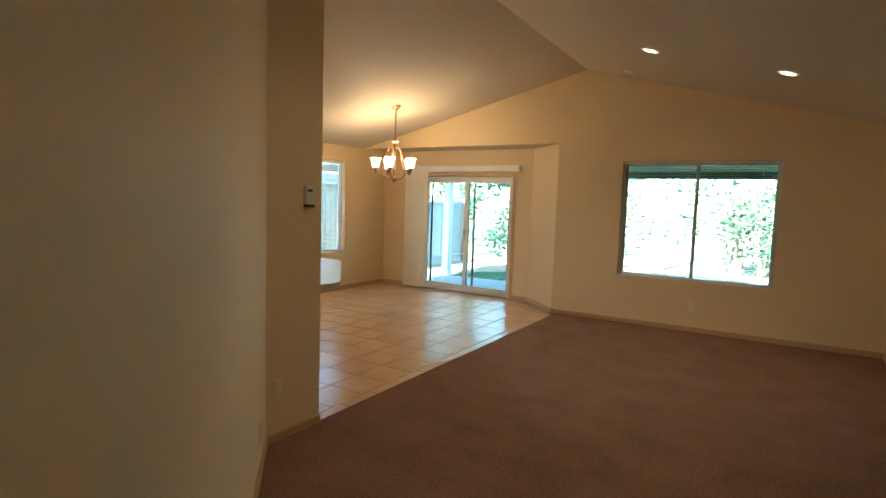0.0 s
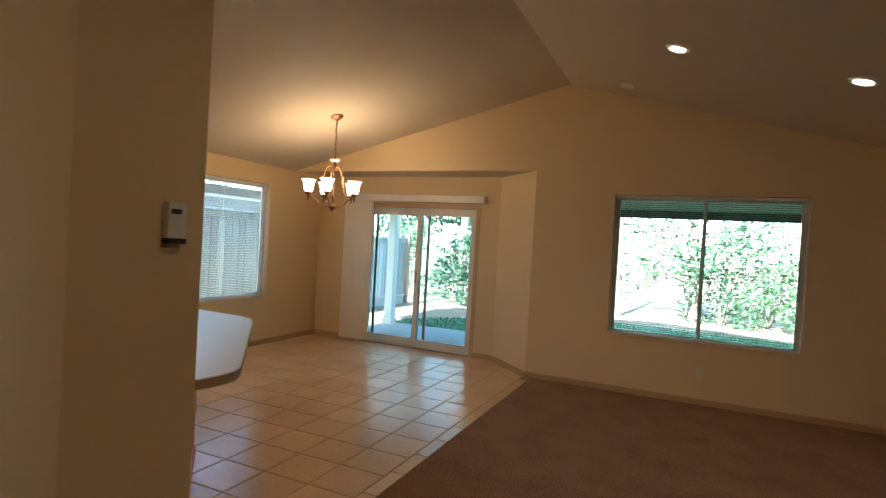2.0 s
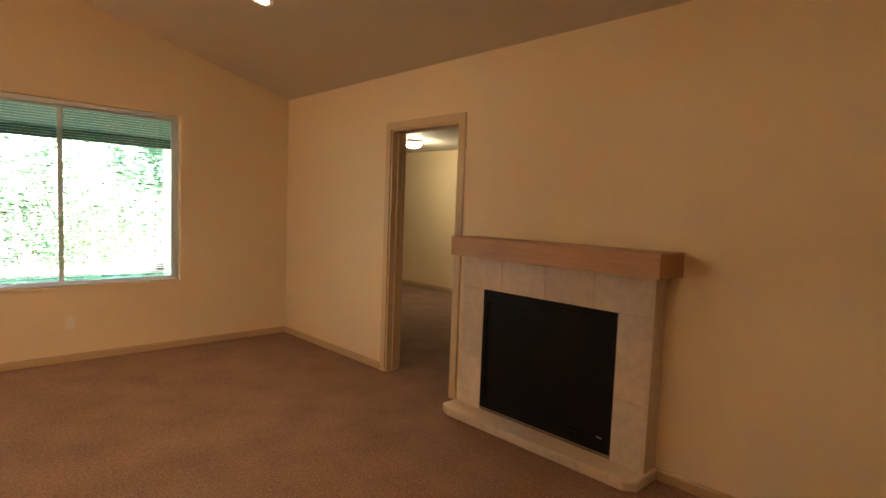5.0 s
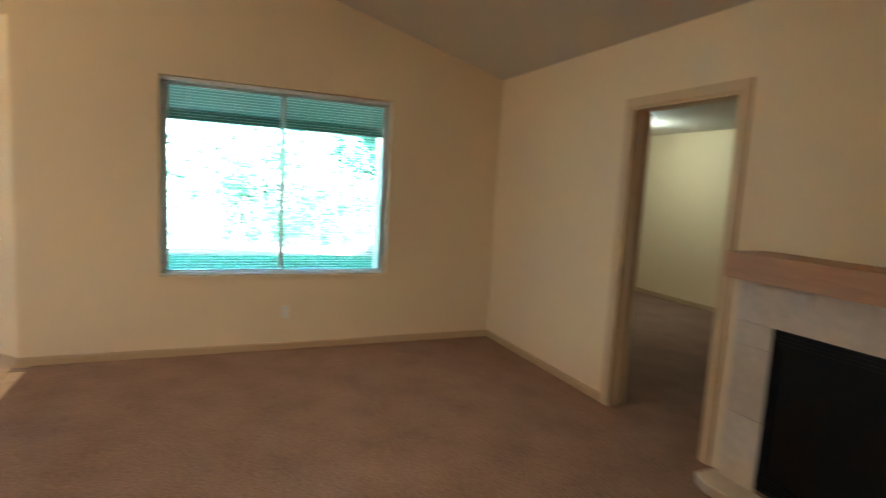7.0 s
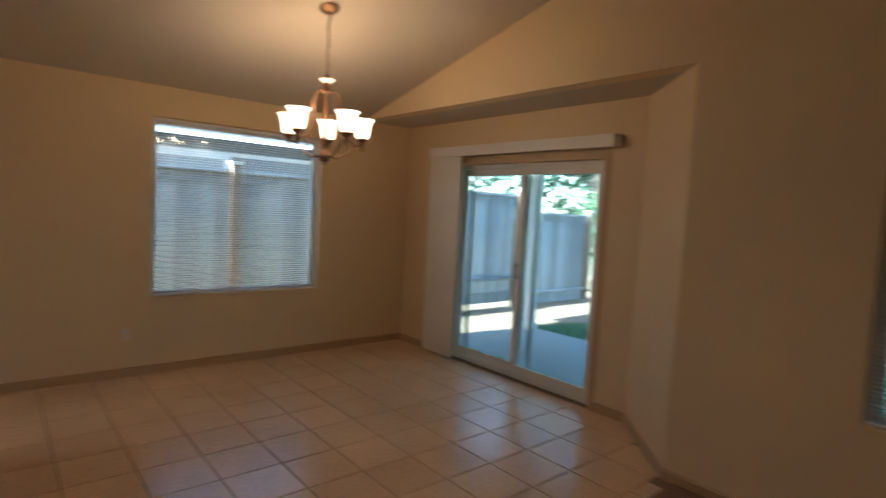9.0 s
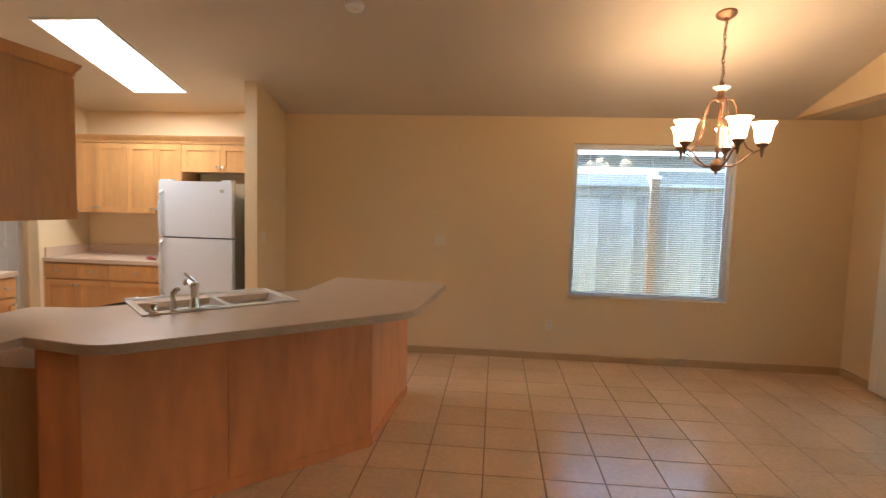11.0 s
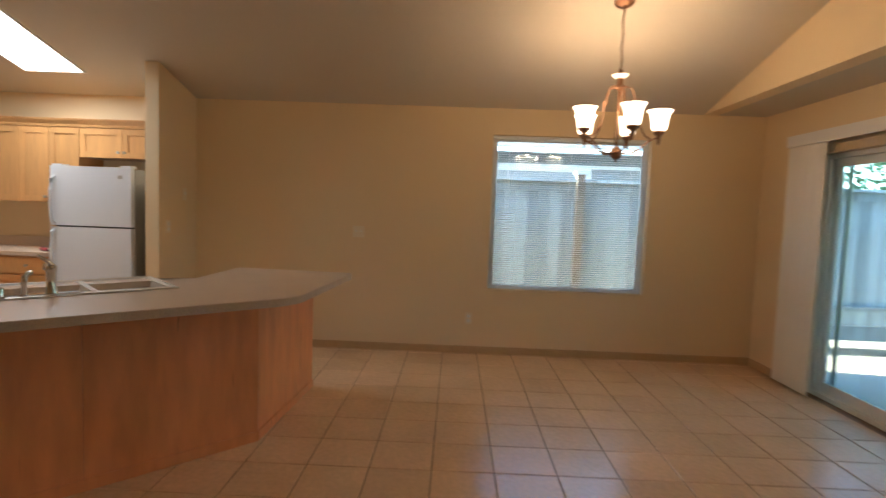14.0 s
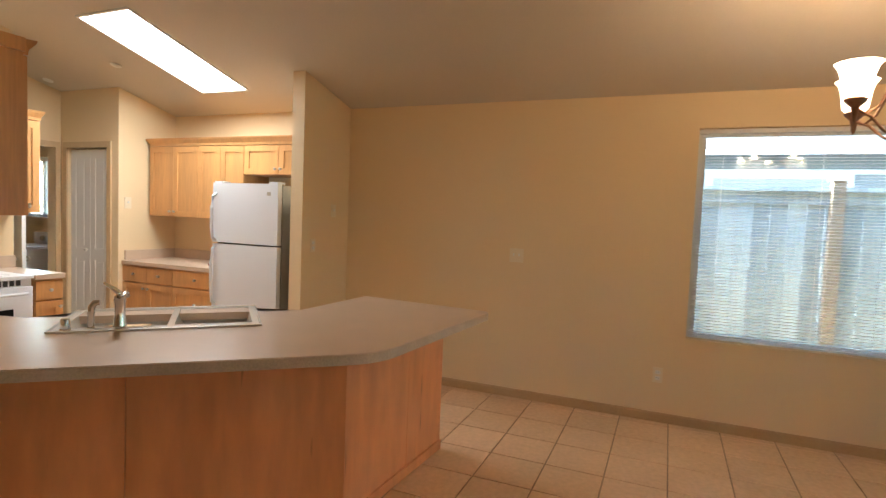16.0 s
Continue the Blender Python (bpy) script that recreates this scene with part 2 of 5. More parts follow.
# ceilings
bm = bmesh.new()
for xa, xb in ((XL - 0.3, XRIDGE), (XRIDGE, XR + 0.06)):
    prism(bm, [(xa, YS), (xb, YS), (xb, 0.16), (xa, 0.16)], ceil_z, lambda x, y: ceil_z(x) + 0.12)
structure("ceiling", bm, M_CEIL, "cream vaulted ceiling with a fine spray texture")
bm = bmesh.new()
bx(bm, XL - 0.15, -3.6, 0.14, YREC + 0.15, 2.44, 2.52)
structure("ceiling_alcove", bm, M_CEIL, "low flat cream ceiling over the sliding door")

# wall with the large window, and the gable above the alcove
BW = (-2.895, -1.078, 0.628, 2.172)
bm = bmesh.new()
slab_xz(bm, [(-3.795, 0), (BW[0], 0), (BW[0], ceil_z(BW[0])), (XRIDGE, ZRIDGE), (-3.795, ceil_z(-3.795))], 0, 0.14)
slab_xz(bm, [(BW[1], 0), (XR, 0), (XR, ZR), (BW[1], ceil_z(BW[1]))], 0, 0.14)
slab_xz(bm, [(BW[0], 0), (BW[1], 0), (BW[1], BW[2]), (BW[0], BW[2])], 0, 0.14)
slab_xz(bm, [(BW[0], BW[3]), (BW[1], BW[3]), (BW[1], ceil_z(BW[1])), (BW[0], ceil_z(BW[0]))], 0, 0.14)
slab_xz(bm, [(XL, 2.44), (-3.795, 2.44), (-3.795, ceil_z(-3.795)), (XL, 2.45)], 0, 0.14)
structure("wall_north", bm, M_WALL, "cream painted gable wall with a wide window opening")

# diagonal jog of the alcove and the wall of the sliding door
bm = bmesh.new()
prism(bm, [(-3.795, 0.0), (-4.425, YREC), (-4.425, YREC + 0.15), (-3.795, 0.139)], 0, 2.438)
structure("wall_jog", bm, M_WALL, "short diagonal cream wall beside the sliding door")
SD = (-6.56, -4.74, 2.01)
bm = bmesh.new()
bx(bm, XL, SD[0], YREC, YREC + 0.15, 0, 2.44)
bx(bm, SD[1], -4.425, YREC, YREC + 0.15, 0, 2.44)
bx(bm, SD[0], SD[1], YREC, YREC + 0.15, SD[2], 2.44)
structure("wall_alcove", bm, M_WALL, "cream wall around the sliding patio door")

# dining wall with its window
DW = (-2.025, -0.48, 0.638, 2.185)
bm = bmesh.new()
for y0, y1, z0, z1 in ((-7.6, DW[0], 0, 2.44), (DW[1], YREC + 0.15, 0, 2.44), (DW[0], DW[1], 0, DW[2]), (DW[0], DW[1], DW[3], 2.44)):
    bx(bm, XL - 0.15, XL, y0, y1, z0, z1)
structure("wall_west", bm, M_WALL, "cream dining wall with one window opening")

# fireplace wall with the bedroom doorway
DO = (-2.578, -1.783, 2.04)
bm = bmesh.new()
for y0, y1, z0, z1 in ((YS, DO[0], 0, ZR), (DO[1], 0.14, 0, ZR), (DO[0], DO[1], DO[2], ZR)):
    bx(bm, 0, 0.12, y0, y1, z0, z1)
structure("wall_east", bm, M_WALL, "cream wall with a doorway and the fireplace")

# wall of the thermostat and the long diagonal wall of the entry
bm = bmesh.new()
T = 0.14
prism(bm, [(-3.71, -4.785), (-3.71 - T, -4.785), (-3.71 - T, -5.303), (-3.71, -5.245)], 0, ceil_z)
prism(bm, [(-3.71, -5.245), (-3.71 - T, -5.303), (-3.485 - T * 0.5, -5.68 - 0.0), (-3.485, -5.47)], 0, lambda x, y: min(ceil_z(x), ZRIDGE - 0.002))
prism(bm, [(-3.485, -5.47), (-3.485 - T * 0.5, -5.68), (0.0, -9.155), (0.0, -8.955)], 0, lambda x, y: ceil_z(max(x, XRIDGE)))
structure("wall_entry", bm, M_WALL, "cream wall with a diagonal bend beside the entry")

# kitchen walls
bm = bmesh.new()
prism(bm, [(XL, -5.09), (-6.68, -5.09), (-6.68, -4.97), (XL, -4.97)], 0, ceil_z)
structure("wall_stub", bm, M_WALL, "short cream wall beside the refrigerator")
YK, XC, YLA = -7.19, -6.70, -8.06          # kitchen end wall, closet wall, laundry wall
bm = bmesh.new()
prism(bm, [(XL - 0.15, YK - 0.14), (XC, YK - 0.14), (XC, YK), (XL - 0.15, YK)], 0, lambda x, y: ceil_z(max(x, XL)))
structure("wall_kitchen", bm, M_WALL, "short cream wall at the kitchen's end")
BF = (-7.95, -7.345, 2.03)
bm = bmesh.new()
for y0, y1, z0 in ((YLA, BF[0], 0), (BF[1], YK - 0.14, 0), (BF[0], BF[1], BF[2])):
    prism(bm, [(XC - 0.12, y0), (XC, y0), (XC, y1), (XC - 0.12, y1)], z0, ceil_z)
structure("wall_closet", bm, M_WALL, "cream wall around the folding closet door")
LD = (-6.64, -5.90, 2.03)
bm = bmesh.new()
for x0, x1, z0 in ((XC - 0.12, LD[0], 0), (LD[1], -3.8, 0), (LD[0], LD[1], LD[2])):
    prism(bm, [(x0, YLA - 0.12), (x1, YLA - 0.12), (x1, YLA), (x0, YLA)], z0, ceil_z)
structure("wall_hall", bm, M_WALL, "cream wall around the laundry doorway")
bm = bmesh.new()
prism(bm, [(-5.78, -7.31), (-3.62, -7.31), (-3.62, -7.19), (-5.78, -7.19)], 0, ceil_z)
structure("wall_range", bm, M_WALL, "cream wall behind the range and cabinets")
bm = bmesh.new()
prism(bm, [(-3.74, -7.19), (-3.62, -7.19), (-3.62, -5.62), (-3.74, -5.50)], 0, ceil_z)
structure("wall_side", bm, M_WALL, "cream side wall of the kitchen")
LW = (-9.97, -9.19, 1.25, 2.03)
bm = bmesh.new()
prism(bm, [(-7.6, YS - 0.14), (-3.6, YS - 0.14), (-3.6, YS), (-7.6, YS)], 0, lambda x, y: ceil_z(max(x, XL)))
for x0, x1 in ((-3.6, XRIDGE), (XRIDGE, 0.12)):
    prism(bm, [(x0, YS - 0.14), (x1, YS - 0.14), (x1, YS), (x0, YS)], 0, lambda x, y: ceil_z(min(x, XR)))
structure("wall_south", bm, M_WALL, "plain cream wall closing the far end")
bm = bmesh.new()
for y0, y1, z0, z1 in ((YS, LW[0], 0, 2.44), (LW[1], -7.6, 0, 2.44), (LW[0], LW[1], 0, LW[2]), (LW[0], LW[1], LW[3], 2.44)):
    bx(bm, XL - 0.15, XL, y0, y1, z0, z1)
structure("wall_laundry", bm, M_WALL, "plain cream laundry wall")

# floors
bm = bmesh.new()
bx(bm, XL - 0.15, -3.70, YS, YREC + 0.15, -0.20, -0.006)
structure("floor_tile_bed", bm, M_GROUT, "brown grout under the beige floor tiles")
bm = bmesh.new()
prism(bm, [(-3.722, 0.0), (-3.722, -4.785), (-3.70, -4.785), (-3.70, -5.245), (-3.485, -5.47), (0.0, -8.955), (0.06, -8.955), (0.06, 0.0)], -0.20, 0.010)
bx(bm, 0.06, 3.7, -5.0, 4.2, -0.20, 0.010)
structure("floor_carpet", bm, M_CARPET, "brown cut-pile wall-to-wall carpet")

# bedroom shell
for x0, x1, y0, y1 in ((3.6, 3.72, -5.0, 4.2), (0.12, 3.6, 4.1, 4.2), (0.12, 3.6, -5.1, -5.0), (0.0, 0.12, 0.14, 4.2)):
    bm = bmesh.new()
    bx(bm, x0, x1, y0, y1, 0, 2.40)
    structure("wall_bedroom", bm, M_WALL, "plain cream bedroom wall")
bm = bmesh.new()
bx(bm, 0.12, 3.72, -5.1, 4.2, 2.40, 2.48)
structure("ceiling_bedroom", bm, M_CEIL, "flat cream bedroom ceiling")

# ---- baseboards ----
def baseboard(name, a, b, label="tan painted baseboard along the wall"):
    """A moulded board from a to b on the ground plan, on the room's side (left of a to b)."""
    a, b = Vector((*a, 0)), Vector((*b, 0))
    d = (b - a).normalized()
    n = Vector((-d.y, d.x, 0))
    prof = [(0, 0), (0.014, 0), (0.014, 0.058), (0.009, 0.070), (0, 0.072)]
    bm = bmesh.new()
    ends = [[bm.verts.new(p + n * u + Vector((0, 0, v))) for u, v in prof] for p in (a, b)]
    k = len(prof)
    for i in range(k):
        bm.faces.new((ends[0][i], ends[1][i], ends[1][(i + 1) % k], ends[0][(i + 1) % k]))
    bm.faces.new(ends[0])
    bm.faces.new(ends[1][::-1])
    bmesh.ops.recalc_face_normals(bm, faces=bm.faces[:])
    structure(name, bm, M_BASEBOARD, label)


baseboard("baseboard", (0.0, 0.0), (-3.795, 0.0))
baseboard("baseboard", (-3.795, 0.0), (-4.425, YREC))
baseboard("baseboard", (-4.425, YREC), (SD[1] + 0.02, YREC))
baseboard("baseboard", (SD[0] - 0.02, YREC), (XL, YREC))
baseboard("baseboard", (XL, YREC), (XL, -4.97))
baseboard("baseboard", (XL, -4.97), (-6.68, -4.97))
baseboard("baseboard", (0.0, -1.72), (0.0, 0.0))
baseboard("baseboard", (0.0, -8.9), (0.0, -4.14))
baseboard("baseboard", (-3.71, -4.785), (-3.71, -5.245))
baseboard("baseboard", (-3.71, -5.245), (-0.1, -8.855))
baseboard("baseboard", (3.6, -5.0), (3.6, 4.1), "tan painted bedroom baseboard")
baseboard("baseboard", (3.6, 4.1), (0.12, 4.1), "tan painted bedroom baseboard")


# ---- windows with blinds ----
def window(name, width, height, m, label, slider=True):
    """A vinyl window in local x (width), z (height), with its outside towards +y."""
    w = tagged(new(name), label, kind="structure")
    w.matrix_world = m
    f, d = 0.028, 0.06
    bm = bmesh.new()
    for b in ((0, width, 0, f), (0, width, height - f, height), (0, f, f, height - f), (width - f, width, f, height - f)):
        bx(bm, b[0], b[1], 0, d, b[2], b[3])
    part("window_frame", bm, M_WHITE, w, bevel=0.004)
    mid = width / 2
    for x0, x1, y in (((f, mid + 0.02, 0.034), (mid - 0.02, width - f, 0.008)) if slider else ((f, width - f, 0.02),)):
        bm = bmesh.new()
        s = 0.026
        for b in ((x0, x1, f, f + s), (x0, x1, height - f - s, height - f), (x0, x0 + s, f + s, height - f - s), (x1 - s, x1, f + s, height - f - s)):
            bx(bm, b[0], b[1], y, y + 0.022, b[2], b[3])
        sash = part("sash", bm, M_WHITE, w, bevel=0.003)
        bm = bmesh.new()
        bx(bm, x0 + s, x1 - s, y + 0.009, y + 0.012, f + s, height - f - s)
        pane = part("pane", bm, M_GLASS, sash, "window pane, tinted to dim and cool the view outside")
        pane.visible_shadow = False
    bm = bmesh.new()
    bx(bm, 0.0, width, -0.085, 0.0, 0.0, 0.018)
    part("window_sill", bm, M_WALL, w, "cream painted window sill", bevel=0.004)
    return w


def mini_blind(name, width, height, m, tilt, label, pitch=0.0215):
    """Horizontal slats on cords in local x, z; the room is towards -y."""
    b = tagged(new(name), label, "blind")
    b.matrix_world = m
    bm = bmesh.new()
    bx(bm, 0, width, -0.016, 0.016, height - 0.034, height - 0.004)
    part("headrail", bm, M_BLIND, b, bevel=0.003)
    bm = bmesh.new()
    bx(bm, 0, width, -0.012, 0.012, 0.004, 0.018)
    part("bottom_rail", bm, M_BLIND, b, bevel=0.003)
    bm = bmesh.new()
    c, s = math.cos(radians(tilt)), math.sin(radians(tilt))
    rows = []
    for u, bow in ((-0.0125, 0), (-0.005, 0.0016), (0.005, 0.0016), (0.0125, 0)):
        rows.append([bm.verts.new((x, u * c - bow * s, u * s + bow * c)) for x in (0.004, width - 0.004)])
    for r0, r1 in zip(rows, rows[1:]):
        bm.faces.new((r0[0], r0[1], r1[1], r1[0]))
    bmesh.ops.solidify(bm, geom=bm.faces[:], thickness=0.0006)
    me = mesh_of("slat", bm, M_BLIND)
    z = 0.030
    while z < height - 0.04:
        o = new("slat", me)
        o.parent = b
        o.location = (0, 0, z)
        z += pitch
    for fx in (0.10, 0.5, 0.90):
        bm = bmesh.new()
        tube(bm, [(width * fx, -0.013, 0.01), (width * fx, -0.013, height - 0.02)], 0.0014, 5)
        part("cord", bm, M_BLIND, b)
    return b


WN = window("window_1", BW[1] - BW[0], BW[3] - BW[2], pose(BW[0], 0.075, BW[2]), "wide white vinyl sliding window facing the garden")
mini_blind("mini_blind", BW[1] - BW[0] - 0.03, BW[3] - BW[2] - 0.02, pose(BW[0] + 0.015, 0.045, BW[2] + 0.02), 0,
           "white horizontal mini blind hanging open in the garden window")
WD = window("window_2", DW[1] - DW[0], DW[3] - DW[2], pose(XL - 0.075, DW[0], DW[2], 0, 0, 90), "single-pane white vinyl window in the dining wall", slider=False)
mini_blind("mini_blind", DW[1] - DW[0] - 0.03, DW[3] - DW[2] - 0.02, pose(XL - 0.045, DW[0] + 0.015, DW[2] + 0.02, 0, 0, 90), 4,
           "white horizontal mini blind lowered in the dining window")

# ---- sliding patio door ----
sd = tagged(new("door_1"), "white vinyl sliding patio door with two glass panels", kind="structure")
sd.matrix_world = pose(SD[0], YREC + 0.070, 0)
W, H = SD[1] - SD[0], SD[2]
bm = bmesh.new()
for b in ((0, W, 0, 0.035), (0, W, H - 0.05, H), (0, 0.045, 0.035, H - 0.05), (W - 0.045, W, 0.035, H - 0.05)):
    bx(bm, b[0], b[1], 0, 0.078, b[2], b[3])
part("door_frame", bm, M_WHITE, sd, bevel=0.004)
for x0, x1, y in ((0.045, W / 2 + 0.035, 0.041), (W / 2 - 0.035, W - 0.045, 0.003)):
    bm = bmesh.new()
    s = 0.065
    for b in ((x0, x1, 0.035, 0.035 + 0.085), (x0, x1, H - 0.05 - s, H - 0.05), (x0, x0 + s, 0.12, H - 0.05 - s), (x1 - s, x1, 0.12, H - 0.05 - s)):
        bx(bm, b[0], b[1], y, y + 0.035, b[2], b[3])
    panel = part("door_panel", bm, M_WHITE, sd, bevel=0.004)
    bm = bmesh.new()
    bx(bm, x0 + s, x1 - s, y + 0.014, y + 0.019, 0.12, H - 0.05 - s)
    pane = part("pane", bm, M_DOOR_GLASS, panel, "door glass, tinted teal to dim the view outside")
    pane.visible_shadow = False
bm = bmesh.new()
tube(bm, [(W / 2 - 0.005, 0.012, 0.93), (W / 2 - 0.005, -0.028, 0.95), (W / 2 - 0.005, -0.03, 1.05), (W / 2 - 0.005, 0.012, 1.07)], 0.009, 8)
bx(bm, W / 2 - 0.02, W / 2 + 0.012, 0.004, 0.012, 0.90, 1.10)
part("door_handle", bm, M_DARK, panel, "dark pull handle")
# screen door track stile outside
bm = bmesh.new()
for b in ((0.15, 0.19, 0.04, H - 0.05), (W / 2 + 0.10, W / 2 + 0.14, 0.04, H - 0.05)):
    bx(bm, b[0], b[1], 0.0785, 0.094, b[2], b[3])
part("screen_stile", bm, M_STEEL, sd, "grey screen door stiles")
bm = bmesh.new()
bx(bm, SD[1] - 0.012, SD[1] - 0.0005, YREC - 0.012, YREC + 0.069, 0.001, SD[2] - 0.0005)
bx(bm, SD[1] - 0.0004, SD[1] + 0.040, YREC - 0.012, YREC - 0.0005, 0.001, SD[2] + 0.05)
bx(bm, SD[0], SD[1] - 0.0125, YREC - 0.012, YREC + 0.069, SD[2] - 0.012, SD[2] - 0.0005)
bx(bm, SD[0], SD[1] - 0.0005, YREC - 0.012, YREC - 0.0005, SD[2], SD[2] + 0.05)
structure("trim", bm, M_TRIM, "tan painted jamb trim around the patio door")

# ---- vertical blind ----
vb = thing("vertical_blind", (0, YREC, 0), "ivory vertical blind stacked beside the patio door, white valance", "blind")
bm = bmesh.new()
bx(bm, -6.82, -4.62, -0.115, -0.103, 2.075, 2.170)
bx(bm, -6.82, -6.808, -0.103, -0.003, 2.075, 2.170)
bx(bm, -4.632, -4.62, -0.103, -0.003, 2.075, 2.170)
bx(bm, -6.82, -4.62, -0.103, -0.003, 2.158, 2.170)
part("valance", bm, M_WHITE, vb, "white boxed valance", bevel=0.002)
bm = bmesh.new()
bx(bm, -6.79, -4.65, -0.075, -0.035, 2.095, 2.135)
part("headrail", bm, M_STEEL, vb)
bm = bmesh.new()
for k in range(4):
    u = -0.044 + 0.022 * k
    bow = [0.004 * (1 - ((u + d) / 0.044) ** 2) for d in (0, 0.022)]
    prism(bm, [(u, -bow[0]), (u + 0.022, -bow[1]), (u + 0.022, 0.0015 - bow[1]), (u, 0.0015 - bow[0])], 0.03, 2.085)
me = mesh_of("vane", bm, M_VBLIND, smooth=True)
for i in range(8):
    o = new("vane", me)
    o.parent = vb
    o.matrix_local = pose(-6.79 + 0.058 * i, -0.080 - 0.0022 * (i % 2), 0, 0, 0, random.uniform(-2.0, 2.0))
bm = bmesh.new()
tube(bm, [(-6.312, -0.06, 2.09), (-6.316, -0.062, 1.2)], 0.003, 6)
part("wand", bm, M_WHITE, vb)

# ---- chandelier ----
ch = thing("chandelier", (*CHAND, 1.80), "bronze five-arm chandelier with lit frosted bell shades on a chain", "chandelier")
top = ceil_z(CHAND[0]) - 1.80
tilt = math.degrees(math.atan((ZRIDGE - ZL) / (XRIDGE - XL)))
bm = bmesh.new()
lathe(bm, [(0.066, 0.0), (0.064, -0.012), (0.045, -0.028), (0.014, -0.036), (0.010, -0.052)], 24)
o = part("canopy", bm, M_BRONZE, ch, smooth=True)
o.matrix_local = pose(0, 0, top + 0.001, 0, -tilt, 0)
bm = bmesh.new()
z, k = top - 0.045, 0
while z > 0.60:
    ring = []
    for j in range(10):
        a = 2 * math.pi * j / 10
        u, v = 0.008 * math.cos(a), 0.017 * math.sin(a)
        ring.append((u, 0, z + v) if k % 2 else (0, u, z + v))
    tube(bm, ring, 0.0022, 5, closed=True)
    z -= 0.026
    k += 1
part("chain", bm, M_BRONZE, ch, smooth=True)
bm = bmesh.new()
pts = [(0.011 * math.sin(i * 1.1), 0.011 * math.cos(i * 1.1), top - 0.05 - i * (top - 0.66) / 14) for i in range(15)]
tube(bm, pts, 0.0025, 5)
part("wire", bm, M_DARK, ch, smooth=True)
bm = bmesh.new()
lathe(bm, [(0.012, 0.61), (0.016, 0.585), (0.020, 0.575), (0.022, 0.52), (0.030, 0.505), (0.032, 0.49), (0.012, 0.47), (0.010, 0.20), (0.016, 0.17), (0.012, 0.14), (0.010, 0.10)], 16)
part("stem", bm, M_BRONZE, ch, smooth=True)
bm = bmesh.new()
lathe(bm, [(0.014, 0.55), (0.034, 0.556), (0.052, 0.572), (0.055, 0.576), (0.050, 0.576), (0.030, 0.562), (0.012, 0.558)], 24, cap=False)
part("glass_dish", bm, M_WHITE, ch, "small frosted dish on the stem", smooth=True)
bm = bmesh.new()
lathe(bm, [(0.004, -0.005), (0.010, 0.004), (0.010, 0.014), (0.030, 0.024), (0.040, 0.045), (0.040, 0.062), (0.028, 0.085), (0.014, 0.10)], 18)
part("finial", bm, M_BRONZE, ch, smooth=True)
SHADE_R, SHADE_Z = 0.265, 0.205
for i in range(5):
    a = radians(4) + 2 * math.pi * i / 5
    u = Vector((math.cos(a), math.sin(a), 0))
    bm = bmesh.new()
    # the long arm rises from the ball, passes under the cup and returns to the crown of the stem
    low = [(0.03, 0.055), (0.09, 0.050), (0.15, 0.085), (0.20, 0.135), (0.235, 0.150), (SHADE_R, 0.165)]
    tube(bm, [u * r + Vector((0, 0, z)) for r, z in low], 0.0062, 8)
    high = [(0.028, 0.500), (0.075, 0.490), (0.098, 0.440), (0.102, 0.395), (0.120, 0.385), (0.118, 0.330), (0.135, 0.250), (0.175, 0.175), (0.215, 0.148)]
    tube(bm, [u * r + Vector((0, 0, z)) for r, z in high], 0.0055, 8)
    part("arm", bm, M_BRONZE, ch, smooth=True)
    c = u * SHADE_R
    bm = bmesh.new()
    lathe(bm, [(0.003, 0.108), (0.008, 0.120), (0.012, 0.150), (0.016, 0.168), (0.036, 0.188), (0.040, 0.198), (0.034, 0.204)], 16, at=(c.x, c.y, 0))
    part("cup", bm, M_BRONZE, ch, smooth=True)
    bm = bmesh.new()
    prof = [(0.036, 0.0), (0.047, 0.013), (0.052, 0.048), (0.057, 0.086), (0.066, 0.114), (0.080, 0.132)]
    inner = [(r - 0.003, z) for r, z in prof[::-1]]
    lathe(bm, prof + inner, 24, at=(c.x, c.y, SHADE_Z), cap=False)
    part("shade", bm, M_SHADE, ch, "lit frosted glass bell shade", smooth=True)
    point_lamp("chandelier_bulb", (CHAND[0] + c.x, CHAND[1] + c.y, 1.80 + SHADE_Z + 0.155), W_CHAND, 0.035, BULB_WARM)

# ---- ceiling fittings of the living room ----
def downlight(x, y, watts=W_DOWN):
    z = ceil_z(x)
    slope = math.degrees(math.atan((ZRIDGE - ZR) / (XR - XRIDGE)))
    d = thing("recessed_downlight", (x, y, z), "lit recessed downlight with a white trim ring in the sloped ceiling", "ceiling light", "living room downlights")
    d.matrix_world = pose(x, y, z, 0, slope, 0)
    bm = bmesh.new()
    lathe(bm, [(0.088, -0.001), (0.086, -0.008), (0.066, -0.010), (0.058, -0.003)], 28, cap=False)
    part("trim_ring", bm, M_WHITE, d, smooth=True)
    bm = bmesh.new()
    lathe(bm, [(0.001, -0.006), (0.040, -0.006), (0.060, -0.003)], 28, cap=False)
    part("lens", bm, M_BULB, d, "lit lamp lens", smooth=True)
    spot = bpy.data.lights.new("downlight_lamp", "SPOT")
    spot.energy, spot.spot_size, spot.spot_blend, spot.shadow_soft_size, spot.color = watts, radians(110), 0.8, 0.05, (1.0, 0.72, 0.45)
    o = new("downlight_lamp", spot)
    o.matrix_world = pose(x, y, z - 0.03, 0, slope, 0)


downlight(-2.286, -1.753)
downlight(-1.115, -1.708)
# unseen pair, added to warm the thermostat wall and the fireplace
downlight(-2.286, -4.80, W_DOWN * 0.6)
downlight(-1.115, -4.80, W_DOWN * 0.6)


